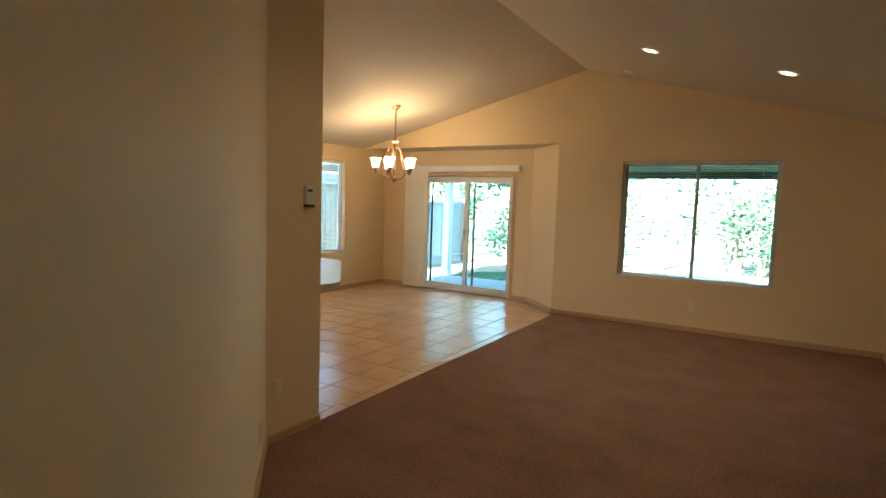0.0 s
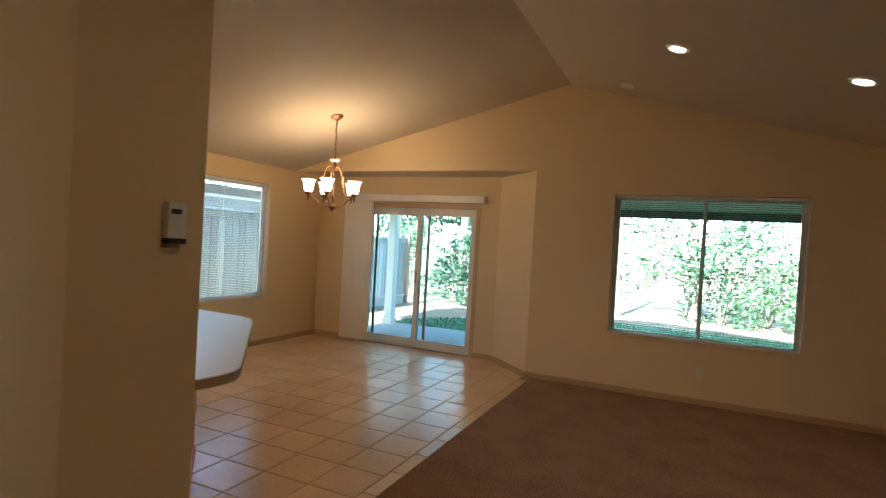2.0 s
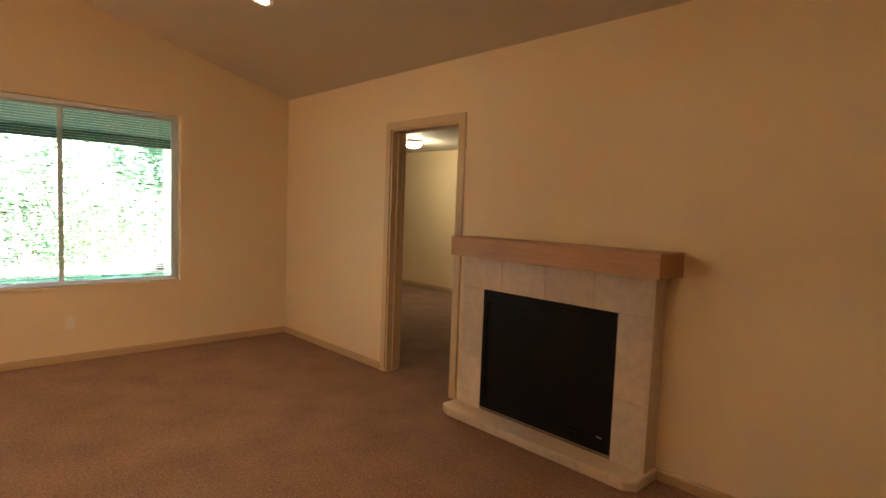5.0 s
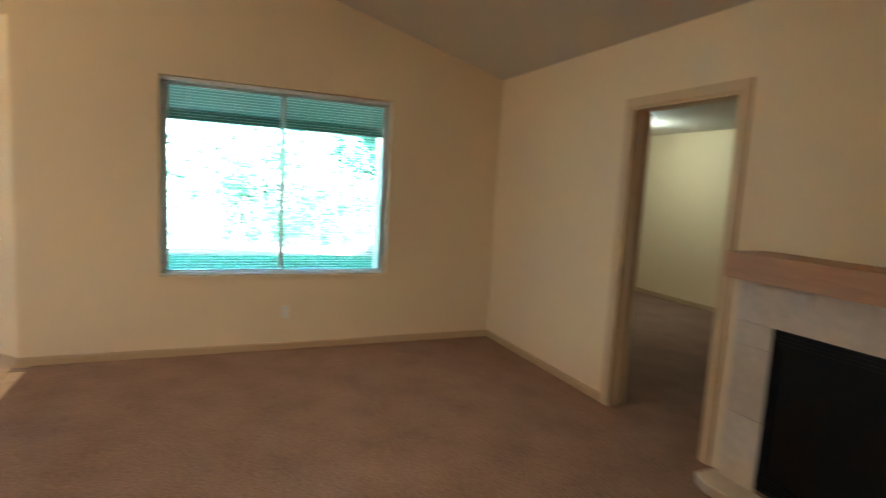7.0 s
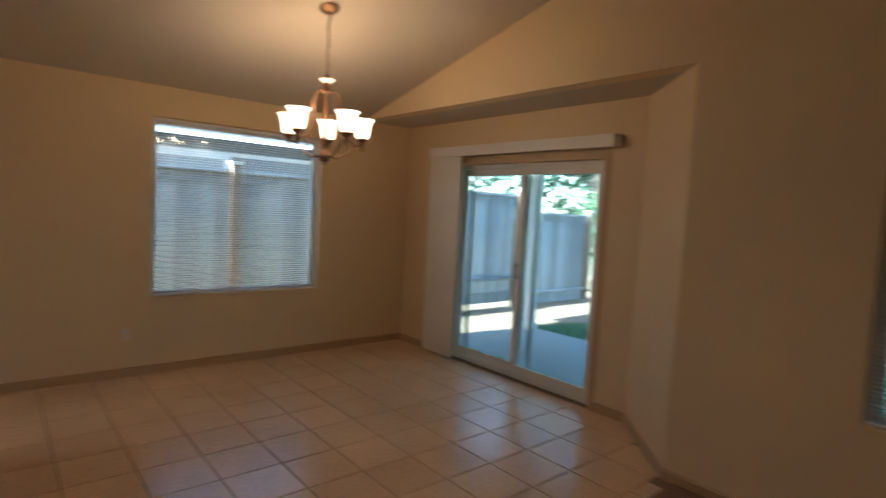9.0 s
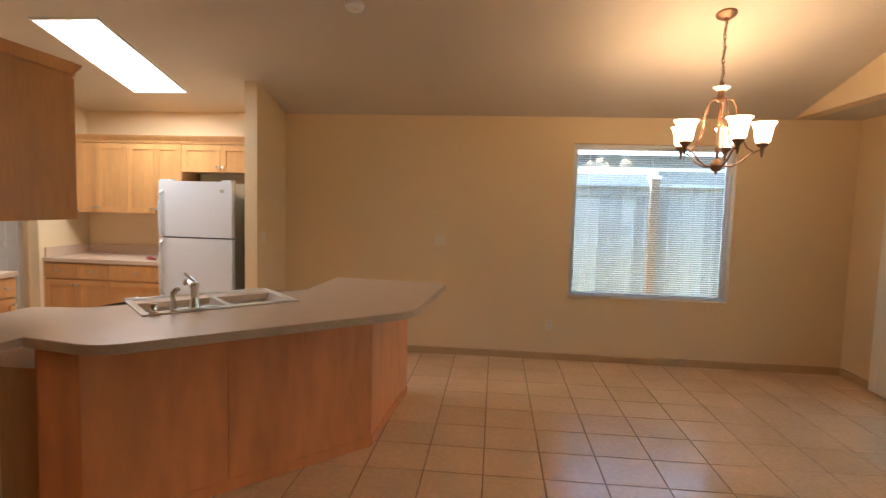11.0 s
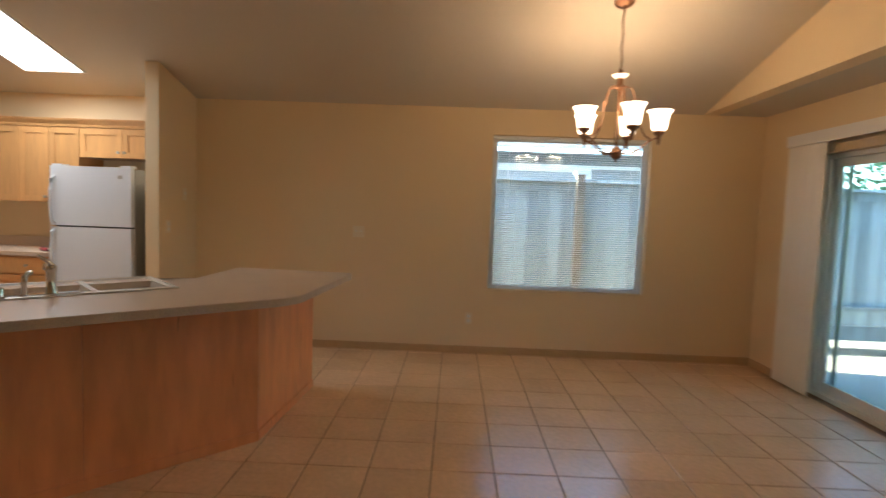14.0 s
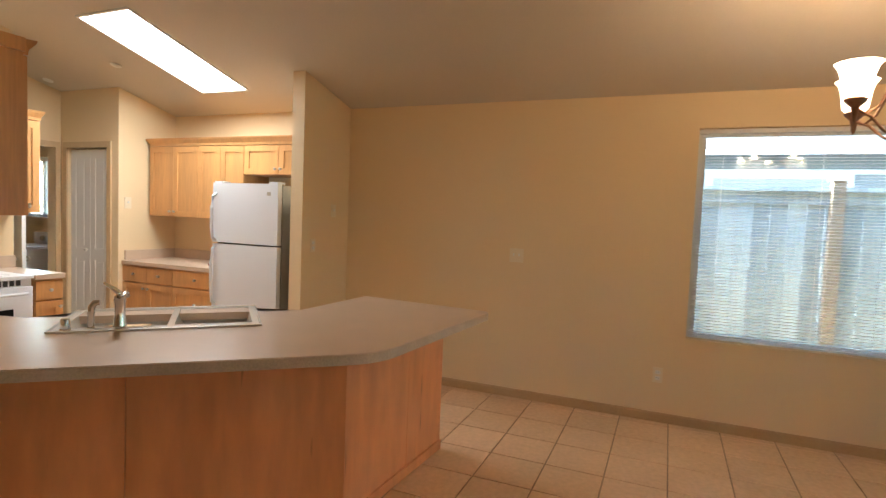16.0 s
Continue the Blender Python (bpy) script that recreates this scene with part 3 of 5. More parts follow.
def smoke_alarm(x, y, label):
    slope = math.degrees(math.atan((ZRIDGE - ZR) / (XR - XRIDGE))) if x > XRIDGE else -tilt
    d = thing("smoke_alarm", (x, y, ceil_z(x)), label, "smoke alarm")
    d.matrix_world = pose(x, y, ceil_z(x), 0, slope, 0)
    bm = bmesh.new()
    lathe(bm, [(0.066, 0.0), (0.066, -0.014), (0.058, -0.026), (0.030, -0.033), (0.001, -0.034)], 24)
    part("housing", bm, M_WHITE, d, smooth=True)
    bm = bmesh.new()
    lathe(bm, [(0.022, -0.0335), (0.020, -0.037), (0.001, -0.038)], 16)
    part("test_button", bm, M_PLATE, d, smooth=True)


smoke_alarm(-2.786, -0.436, "round white smoke alarm on the sloped living room ceiling")
smoke_alarm(-5.60, -3.785, "round white smoke alarm on the dining room ceiling")


# ---- plates and thermostat ----
def plate(m, label, category="outlet", toggles=0, gang=1):
    p = tagged(new("wall_plate"), label, category)
    p.matrix_world = m
    w = 0.070 * (1 + 0.65 * (gang - 1))
    bm = bmesh.new()
    bx(bm, -w / 2, w / 2, -0.006, -0.0005, -0.057, 0.057)
    part("cover", bm, M_PLATE, p, bevel=0.002)
    if toggles:
        for i in range(toggles):
            x = (i - (toggles - 1) / 2) * 0.046
            bm = bmesh.new()
            bx(bm, x - 0.005, x + 0.005, -0.016, -0.006, -0.004, 0.016)
            part("toggle", bm, M_WHITE, p, bevel=0.001)
    else:
        for z in (-0.022, 0.022):
            bm = bmesh.new()
            bx(bm, -0.017, 0.017, -0.0085, -0.006, z - 0.014, z + 0.014)
            face = part("receptacle", bm, M_WHITE, p, bevel=0.002)
            bm = bmesh.new()
            for x in (-0.007, 0.007):
                bx(bm, x - 0.0012, x + 0.0012, -0.0092, -0.0086, z - 0.003, z + 0.006)
            part("slot", bm, M_DARK, face)
    return p


plate(pose(-1.95, 0, 0.335), "ivory wall outlet low on the wall under the garden window")
plate(pose(XL, -2.20, 0.354, 0, 0, 90), "ivory wall outlet low on the dining wall")
plate(pose(XL, -3.33, 1.184, 0, 0, 90), "ivory double switch plate on the dining wall", "switch", 2, 2)
plate(pose(-7.12, -4.97, 1.49, 0, 0, 180), "ivory switch plate on the wall beside the refrigerator", "switch", 1)
plate(pose(-6.83, -4.97, 1.19, 0, 0, 180), "ivory outlet on the wall beside the refrigerator")
plate(pose(-3.71, -5.15, 0.345, 0, 0, 90), "ivory wall outlet low on the wall below the thermostat")
plate(pose(-3.45, -5.505, 0.26, 0, 0, 135), "ivory cable plate low on the diagonal wall", "outlet")
th = thing("thermostat", (-3.71, -4.915, 1.56), "white wall thermostat with a dark lower edge", "thermostat", turn=90)
bm = bmesh.new()
bx(bm, -0.036, 0.036, -0.030, -0.0005, -0.052, 0.068)
part("housing", bm, M_WHITE, th, bevel=0.005)
bm = bmesh.new()
bx(bm, -0.034, 0.034, -0.034, -0.001, -0.070, -0.0525)
part("lower_cover", bm, M_DARK, th, "dark lower cover", bevel=0.003)
bm = bmesh.new()
bx(bm, -0.026, 0.014, -0.0315, -0.0302, 0.030, 0.046)
part("display", bm, M_GASKET, th)

# ---- bedroom doorway ----
bm = bmesh.new()
c = 0.057
for x0, x1 in ((-0.016, -0.0005), (0.1205, 0.136)):
    bx(bm, x0, x1, DO[0] - c, DO[0], 0.010, DO[2] + c)
    bx(bm, x0, x1, DO[1], DO[1] + c, 0.010, DO[2] + c)
    bx(bm, x0, x1, DO[0], DO[1], DO[2], DO[2] + c)
structure("door_casing", bm, M_TRIM, "tan painted casing around the bedroom doorway")
bm = bmesh.new()
bx(bm, -0.004, 0.124, DO[0] + 0.0005, DO[0] + 0.018, 0.010, DO[2] - 0.0005)
bx(bm, -0.004, 0.124, DO[1] - 0.018, DO[1] - 0.0005, 0.010, DO[2] - 0.0005)
bx(bm, -0.004, 0.124, DO[0] + 0.018, DO[1] - 0.018, DO[2] - 0.018, DO[2] - 0.0005)
bx(bm, 0.05, 0.075, DO[1] - 0.030, DO[1] - 0.018, 0.010, DO[2] - 0.018)
structure("door_jamb", bm, M_TRIM, "tan painted jamb of the bedroom doorway")
bd = tagged(new("door_2"), "tan painted bedroom door standing open into the bedroom", kind="structure")
bd.matrix_world = pose(0.136, DO[1] - 0.022, 0.02, 0, 0, 88)
bm = bmesh.new()
bx(bm, 0.0, 0.74, 0.0, 0.034, 0.0, 1.99)
part("leaf", bm, M_TRIM, bd, bevel=0.002)
bm = bmesh.new()
for s in (-1, 1):
    y = 0.017 + s * 0.017
    tube(bm, [(0.68, y, 0.93), (0.68, y + s * 0.035, 0.93)], 0.010, 10)
    tube(bm, [(0.68, y + s * 0.035, 0.93), (0.68, y + s * 0.045, 0.93), (0.68, y + s * 0.065, 0.93)], [0.018, 0.027, 0.016], 14)
part("door_knob", bm, M_STEEL, bd, "dark metal knob", smooth=True)
bl = thing("ceiling_light", (2.45, 0.85, 2.40), "lit flush-mounted dome light on the bedroom ceiling", "ceiling light")
bm = bmesh.new()
lathe(bm, [(0.150, 0.0), (0.152, -0.014), (0.140, -0.026)], 26, cap=False)
part("base_ring", bm, M_BRONZE, bl, smooth=True)
bm = bmesh.new()
lathe(bm, [(0.140, -0.020), (0.134, -0.055), (0.105, -0.090), (0.05, -0.108), (0.001, -0.112)], 26, cap=False)
part("glass_dome", bm, M_SHADE, bl, "lit frosted dome", smooth=True)
point_lamp("bedroom_bulb", (2.45, 0.85, 2.20), W_BED, 0.08, (0.92, 1.0, 0.82))

# ---- fireplace ----
fp = thing("fireplace", (0, -3.47, 0), "gas fireplace with travertine surround, wooden mantel and dark glass front", "fireplace")
FX = -0.13
L0, L1 = -0.66, 0.67          # outer sides, from the middle of the fireplace along y
O0, O1, OZ0, OZ1 = -0.475, 0.485, 0.095, 0.885
bm = bmesh.new()
bx(bm, FX + 0.012, -0.001, L0, O0, 0.0, 1.10)
bx(bm, FX + 0.012, -0.001, O1, L1, 0.0, 1.10)
bx(bm, FX + 0.012, -0.001, O0, O1, OZ1, 1.10)
bx(bm, FX + 0.012, -0.001, O0, O1, 0.0, OZ0)
part("core", bm, M_GROUT, fp, "grout between the stone tiles")


def stone(y0, y1, z0, z1):
    bm = bmesh.new()
    g = 0.0015
    bx(bm, FX, FX + 0.012, y0 + g, y1 - g, z0 + g, z1 - g)
    part("stone_tile", bm, M_STONE, fp, bevel=0.0015)


for z0, z1 in ((0.07, 0.42), (0.42, 0.77), (0.77, OZ1)):
    stone(L0, O0, z0, z1)
    stone(O1, L1, z0, z1)
for k in range(4):
    stone(L0 + k * (L1 - L0) / 4, L0 + (k + 1) * (L1 - L0) / 4, OZ1, 1.10)
for s, y in ((-1, L0), (1, L1)):
    bm = bmesh.new()
    bx(bm, FX, -0.001, min(y, y + s * 0.012), max(y, y + s * 0.012), 0.0, 1.10)
    part("side_panel", bm, M_STONE, fp, bevel=0.001)
bm = bmesh.new()
prism(bm, [(-0.0015, L0 - 0.03), (-0.0015, L1 + 0.06), (-0.235, L1 + 0.06), (-0.275, L1 - 0.02), (-0.275, L0 + 0.03), (-0.235, L0 - 0.03)], 0.0105, 0.070)
part("hearth", bm, M_STONE, fp, "low travertine hearth slab", bevel=0.012)
bm = bmesh.new()
bx(bm, -0.275, -0.002, L0 - 0.09, L1 - 0.005, 1.105, 1.228)
part("mantel", bm, M_MANTEL, fp, "thick brown wooden mantel shelf", bevel=0.006)
bm = bmesh.new()
bx(bm, FX + 0.010, FX + 0.030, O0 + 0.001, O1 - 0.001, OZ0 + 0.001, OZ1 - 0.001)
part("glass_front", bm, M_BLACK, fp, "black glass front", bevel=0.002)
bm = bmesh.new()
for b in ((O0 + 0.002, O1 - 0.002, OZ0 + 0.002, OZ0 + 0.075), (O0 + 0.002, O1 - 0.002, OZ1 - 0.085, OZ1 - 0.002),
          (O0 + 0.002, O0 + 0.035, OZ0 + 0.075, OZ1 - 0.085), (O1 - 0.035, O1 - 0.002, OZ0 + 0.075, OZ1 - 0.085)):
    bx(bm, FX - 0.002, FX + 0.010, b[0], b[1], b[2], b[3])
part("metal_frame", bm, M_BLACK, fp, "black metal frame", bevel=0.002)
for z in (OZ0 + 0.02, OZ0 + 0.038, OZ0 + 0.056, OZ1 - 0.06, OZ1 - 0.042, OZ1 - 0.024):
    bm = bmesh.new()
    bx(bm, FX - 0.006, FX - 0.002, O0 + 0.03, O1 - 0.03, z - 0.004, z + 0.003)
    part("louvre", bm, M_BLACK, fp)
bm = bmesh.new()
bx(bm, FX - 0.0035, FX - 0.0022, O0 + 0.05, O0 + 0.085, OZ0 + 0.078, OZ0 + 0.088)
part("badge", bm, M_STEEL, fp, "small metal badge")

# ---- kitchen ----
from mathutils.geometry import tessellate_polygon

def knob(parent, x, z, y=-0.020):
    bm = bmesh.new()
    tube(bm, [(x, y, z), (x, y - 0.010, z), (x, y - 0.014, z), (x, y - 0.024, z), (x, y - 0.027, z)], [0.005, 0.005, 0.012, 0.014, 0.008], 10)
    part("knob", bm, M_STEEL, parent, "brushed metal knob", smooth=True)


def front(name, parent, x0, x1, z0, z1, knob_at=None, flat=False):
    """A framed door or drawer front standing 2 cm proud of the body's face at y = 0."""
    g, t, s = 0.002, 0.020, min(0.055, (z1 - z0) * 0.30)
    x0, x1, z0, z1 = x0 + g, x1 - g, z0 + g, z1 - g
    bm = bmesh.new()
    if flat:
        bx(bm, x0, x1, -t, -0.0005, z0, z1)
    else:
        for b in ((x0, x1, z0, z0 + s), (x0, x1, z1 - s, z1), (x0, x0 + s, z0 + s, z1 - s), (x1 - s, x1, z0 + s, z1 - s)):
            bx(bm, b[0], b[1], -t, -0.0005, b[2], b[3])
    ob = part(name, bm, M_MAPLE, parent, bevel=0.002)
    if not flat:
        bm = bmesh.new()
        bx(bm, x0 + s, x1 - s, -0.011, -0.001, z0 + s, z1 - s)
        part("panel", bm, M_MAPLE, ob)
    if knob_at:
        knob(ob, *knob_at)
    return ob


def upper_cabinet(at, turn, w, d, h, doors, label, crown=True, group=""):
    """Wall cabinet: local x along its width, front at y = 0, back at y = d."""
    c = thing("wall_cabinet", at, label, "cabinet", group, turn=turn)
    bm = bmesh.new()
    bx(bm, 0, w, 0, d - 0.002, 0, h)
    part("body", bm, M_MAPLE, c, bevel=0.001)
    step = w / doors
    for i in range(doors):
        left = i % 2 == 0
        kx = (i + 1) * step - 0.03 if (left and doors > 1) else i * step + 0.03
        front("door", c, i * step, (i + 1) * step, 0.0, h - 0.02, (kx, 0.05))
    if crown:
        bm = bmesh.new()
        prof = [(0.0, h - 0.015), (-0.022, h - 0.015), (-0.026, h + 0.010), (-0.050, h + 0.045), (-0.055, h + 0.060), (0.0, h + 0.060)]
        a = [bm.verts.new((-0.02 if y < -0.03 else 0, y, z)) for y, z in prof]
        b = [bm.verts.new((w + (0.02 if y < -0.03 else 0), y, z)) for y, z in prof]
        k = len(prof)
        for i in range(k):
            bm.faces.new((a[i], b[i], b[(i + 1) % k], a[(i + 1) % k]))
        bm.faces.new(a)
        bm.faces.new(b[::-1])
        bmesh.ops.recalc_face_normals(bm, faces=bm.faces[:])
        for x0, x1 in ((-0.022, -0.001), (w + 0.001, w + 0.022)):
            bx(bm, x0, x1, 0.0, d - 0.003, h - 0.005, h + 0.060)
        part("crown", bm, M_MAPLE, c)
    return c


def base_cabinet(at, turn, w, d, fronts, label, group="", h=0.88):
    """Floor cabinet with a toe kick; fronts: rows of (x0, x1, z0, z1, kind) as shares of the face."""
    c = thing("base_cabinet", at, label, "cabinet", group, turn=turn)
    bm = bmesh.new()
    bx(bm, 0, w, 0, d - 0.002, 0.10, h - 0.002)
    bx(bm, 0.005, w - 0.005, 0.06, d - 0.004, 0.001, 0.0995)
    part("body", bm, M_MAPLE, c, bevel=0.001)
    for x0, x1, z0, z1, kind in fronts:
        kx = (x0 + x1) / 2 * w
        kz = (z0 + z1) / 2
        if kind == "door_l":
            kx, kz = x1 * w - 0.03, z1 - 0.05
        if kind == "door_r":
            kx, kz = x0 * w + 0.03, z1 - 0.05
        front("door" if "door" in kind else "drawer", c, x0 * w, x1 * w, z0, z1, (kx, kz), flat="flat" in kind)
    return c


# refrigerator wall
XB = XL                                    # back of the run
FD = 0.60
XF = XB + FD                               # cabinet faces
base_cabinet((XF, -7.185, 0), 90, 0.68, FD,
             [(0, 0.5, 0.72, 0.87, "drawer_flat"), (0.5, 1, 0.72, 0.87, "drawer_flat"), (0, 0.5, 0.11, 0.71, "door_l"), (0.5, 1, 0.11, 0.71, "door_r")],
             "honey maple base cabinet with two drawers and two doors", "kitchen base cabinets")
base_cabinet((XF, -6.504, 0), 90, 0.60, FD,
             [(0, 1, 0.72, 0.87, "drawer_flat"), (0, 1, 0.42, 0.71, "drawer"), (0, 1, 0.11, 0.41, "drawer")],
             "honey maple base cabinet with three drawers beside the refrigerator", "kitchen base cabinets")
kc = thing("worktop", (0, 0, 0.88), "speckled beige laminate worktop with a low backsplash", "counter")
bm = bmesh.new()
bx(bm, XB + 0.002, XF + 0.030, -7.188, -5.90, 0.0005, 0.038)
part("slab", bm, M_COUNTER, kc, bevel=0.008)
bm = bmesh.new()
bx(bm, XB + 0.002, XB + 0.021, -7.188, -5.90, 0.0385, 0.135)
bx(bm, XB + 0.022, XF, -7.188, -7.170, 0.0385, 0.135)
part("backsplash", bm, M_COUNTER, kc, bevel=0.003)
UD = 0.33
upper_cabinet((XB + UD, -7.15, 1.37), 90, 0.66, UD, 0.72, 2, "honey maple wall cabinet with two shaker doors", group="kitchen wall cabinets")
upper_cabinet((XB + UD, -6.488, 1.37), 90, 0.58, UD, 0.72, 2, "honey maple wall cabinet with two shaker doors", group="kitchen wall cabinets")
upper_cabinet((XB + UD, -5.906, 1.80), 90, 0.81, UD, 0.29, 2, "short honey maple wall cabinet above the refrigerator", group="kitchen wall cabinets")
clutter = thing("small_tool", (XF - 0.10, -6.15, 0.919), "small red and dark object lying on the worktop", "tool")
bm = bmesh.new()
tube(bm, [(-0.03, -0.05, 0.014), (0.0, 0.0, 0.020), (0.03, 0.06, 0.014)], [0.012, 0.019, 0.013], 10)
part("body", bm, material("red_plastic", (0.35, 0.04, 0.05), 0.4, bump=0.02), clutter, smooth=True)
bm = bmesh.new()
tube(bm, [(0.032, 0.062, 0.014), (0.045, 0.09, 0.010)], 0.008, 8)
part("tip", bm, M_DARK, clutter, smooth=True)

# refrigerator
FW, FH, FDP = 0.715, 1.695, 0.70
fr = thing("refrigerator", (-6.66, -5.92, 0), "white top-freezer refrigerator with curved side handles", "refrigerator", turn=90)
bm = bmesh.new()
bx(bm, 0, FW, 0.065, FDP - 0.01, 0.02, FH - 0.01)
part("cabinet", bm, M_FRSIDE, fr, "grey textured cabinet side", bevel=0.006)
bm = bmesh.new()
bx(bm, 0.012, FW - 0.012, 0.048, 0.065, 0.09, FH - 0.02)
part("gasket", bm, M_GASKET, fr)
bm = bmesh.new()
bx(bm, 0, FW, 0, 0.050, 1.175, FH)
fz = part("freezer_door", bm, M_FRIDGE, fr, bevel=0.012, smooth=True)
bm = bmesh.new()
bx(bm, 0, FW, 0, 0.050, 0.10, 1.160)
fd = part("door", bm, M_FRIDGE, fr, bevel=0.012, smooth=True)
for parent, z0, z1 in ((fz, 1.19, 1.60), (fd, 0.62, 1.145)):
    bm = bmesh.new()
    pts = [(0.035, 0.004, z0), (0.030, -0.030, z0 + 0.05 * (z1 - z0)), (0.028, -0.042, z0 + 0.3 * (z1 - z0)), (0.028, -0.042, z0 + 0.7 * (z1 - z0)), (0.030, -0.030, z0 + 0.95 * (z1 - z0)), (0.035, 0.004, z1)]
    tube(bm, pts, 0.013, 8)
    part("handle", bm, M_FRIDGE, parent, "curved white handle", smooth=True)
bm = bmesh.new()
bx(bm, FW - 0.115, FW - 0.075, -0.002, -0.0003, FH - 0.10, FH - 0.07)
part("badge", bm, M_STEEL, fz, "small grey maker's badge")
bm = bmesh.new()
bx(bm, 0.02, FW - 0.02, 0.045, 0.064, 0.021, 0.085)
part("toe_grille", bm, M_DARK, fr)
for x0 in (0.01, FW - 0.10):
    box_part("hinge_cover", fr, M_FRIDGE, x0, x0 + 0.09, 0.01, 0.10, FH + 0.0005, FH + 0.016, bevel=0.003)

# range wall
YB = -7.19
YF = YB + 0.62
base_cabinet((-5.575, YF, 0), 180, 0.20, 0.62, [(0, 1, 0.72, 0.87, "drawer_flat"), (0, 1, 0.11, 0.71, "door_l")],
             "narrow honey maple base cabinet beside the range", "kitchen base cabinets")
base_cabinet((-3.85, YF, 0), 180, 0.945, 0.62, [(0, 0.5, 0.72, 0.87, "drawer_flat"), (0.5, 1, 0.72, 0.87, "drawer_flat"), (0, 0.5, 0.11, 0.71, "door_l"), (0.5, 1, 0.11, 0.71, "door_r")],
             "honey maple base cabinet with two drawers and two doors", "kitchen base cabinets")
for x0, x1 in ((-5.785, -5.570), (-4.805, -3.76)):
    w = thing("worktop", (0, 0, 0.88), "speckled beige laminate worktop beside the range", "counter")
    bm = bmesh.new()
    bx(bm, x0, x1, YB + 0.002, YF + 0.030, 0.0005, 0.038)
    part("slab", bm, M_COUNTER, w, bevel=0.008)
    bm = bmesh.new()
    bx(bm, x0, x1, YB + 0.002, YB + 0.021, 0.0385, 0.135)
    part("backsplash", bm, M_COUNTER, w, bevel=0.003)
rg = thing("range", (-4.812, YF - 0.01, 0), "white freestanding electric range with a smooth white top", "stove", turn=180)
bm = bmesh.new()
bx(bm, 0, 0.75, 0.0, 0.585, 0.03, 0.895)
part("body", bm, M_FRIDGE, rg, bevel=0.006)
bm = bmesh.new()
bx(bm, -0.002, 0.752, -0.03, 0.585, 0.8955, 0.918)
part("cooktop", bm, M_FRIDGE, rg, bevel=0.009, smooth=True)
bm = bmesh.new()
bx(bm, 0.01, 0.74, -0.035, -0.001, 0.26, 0.835)
od = part("oven_door", bm, M_FRIDGE, rg, bevel=0.008)
bm = bmesh.new()
bx(bm, 0.14, 0.61, -0.0375, -0.0355, 0.40, 0.68)
part("oven_window", bm, M_BLACK, od)
bm = bmesh.new()
tube(bm, [(0.06, -0.036, 0.79), (0.06, -0.075, 0.79), (0.69, -0.075, 0.79), (0.69, -0.036, 0.79)], 0.011, 8)
part("handle", bm, M_FRIDGE, od, smooth=True)
for i in range(14):
    bm = bmesh.new()
    x = 0.10 + i * 0.042
    bx(bm, x, x + 0.028, -0.006, -0.0008, 0.845, 0.885)
    part("vent_slot", bm, M_DARK, rg)
bm = bmesh.new()
bx(bm, 0.0, 0.75, 0.50, 0.585, 0.9185, 1.09)
bg = part("backguard", bm, M_FRIDGE, rg, bevel=0.012)
for x in (0.09, 0.19, 0.56, 0.66):
    bm = bmesh.new()
    tube(bm, [(x, 0.4995, 1.01), (x, 0.475, 1.01)], [0.024, 0.019], 14)
    part("control_knob", bm, M_WHITE, bg, smooth=True)
for x, y, r in ((0.19, 0.12, 0.075), (0.56, 0.12, 0.095), (0.19, 0.36, 0.095), (0.56, 0.36, 0.075)):
    bm = bmesh.new()
    lathe(bm, [(r, 0.9185), (r, 0.9192), (r - 0.004, 0.9192), (r - 0.004, 0.9185)], 32, at=(x, y, 0), cap=False)
    part("burner_mark", bm, M_FRSIDE, rg, "thin grey burner ring", smooth=True)
upper_cabinet((-5.572, YB + UD, 1.38), 180, 0.21, UD, 0.74, 1, "narrow honey maple wall cabinet beside the range hood", group="kitchen wall cabinets")
hood = thing("range_hood", (-4.812, YB + 0.47, 1.50), "white range hood under a short cabinet", "range hood", turn=180)
bm = bmesh.new()
prism(bm, [(0.0, 0.0), (0.75, 0.0), (0.75, 0.465), (0.0, 0.465)], 0.0, 0.10)
part("canopy", bm, M_FRIDGE, hood, bevel=0.006)
bm = bmesh.new()
bx(bm, 0.1, 0.65, 0.06, 0.40, -0.006, -0.0005)
part("filter", bm, M_STEEL, hood)
upper_cabinet((-4.812, YB + UD, 1.605), 180, 0.75, UD, 0.515, 2, "honey maple wall cabinet above the range hood", group="kitchen wall cabinets")
upper_cabinet((-3.97, YB + UD, 1.38), 180, 0.83, UD, 0.74, 2, "honey maple wall cabinet with two shaker doors", group="kitchen wall cabinets")
# cabinet hung on the back of the entry wall
upper_cabinet((-4.70, -5.13, 1.40), -90, 0.60, 0.84, 0.80, 1, "honey maple wall cabinet hung behind the entry wall", group="kitchen wall cabinets")

# ---- peninsula ----
pn = thing("peninsula", (0, 0, 0), "angled breakfast peninsula clad in amber birch panels", "kitchen island")
P0, P1, P2, P3 = (-4.05, -4.80), (-4.03, -4.57), (-5.135, -3.515), (-6.15, -3.455)
I3, I2, I1, I0 = (-6.13, -4.03), (-5.50, -4.03), (-4.60, -4.90), (-4.52, -5.35)
bm = bmesh.new()
inset = 0.022
core = [(P0[0] - 0.03, -5.30), (P0[0] - 0.03, P0[1] - 0.02), (P1[0] - inset - 0.01, P1[1] - inset), (P2[0] - 0.008, P2[1] - inset), (P3[0] + inset, P3[1] - inset), I3, I2, I1, I0]
prism(bm, core[::-1], 0.001, 0.745)
part("carcass", bm, M_MAPLE, pn)


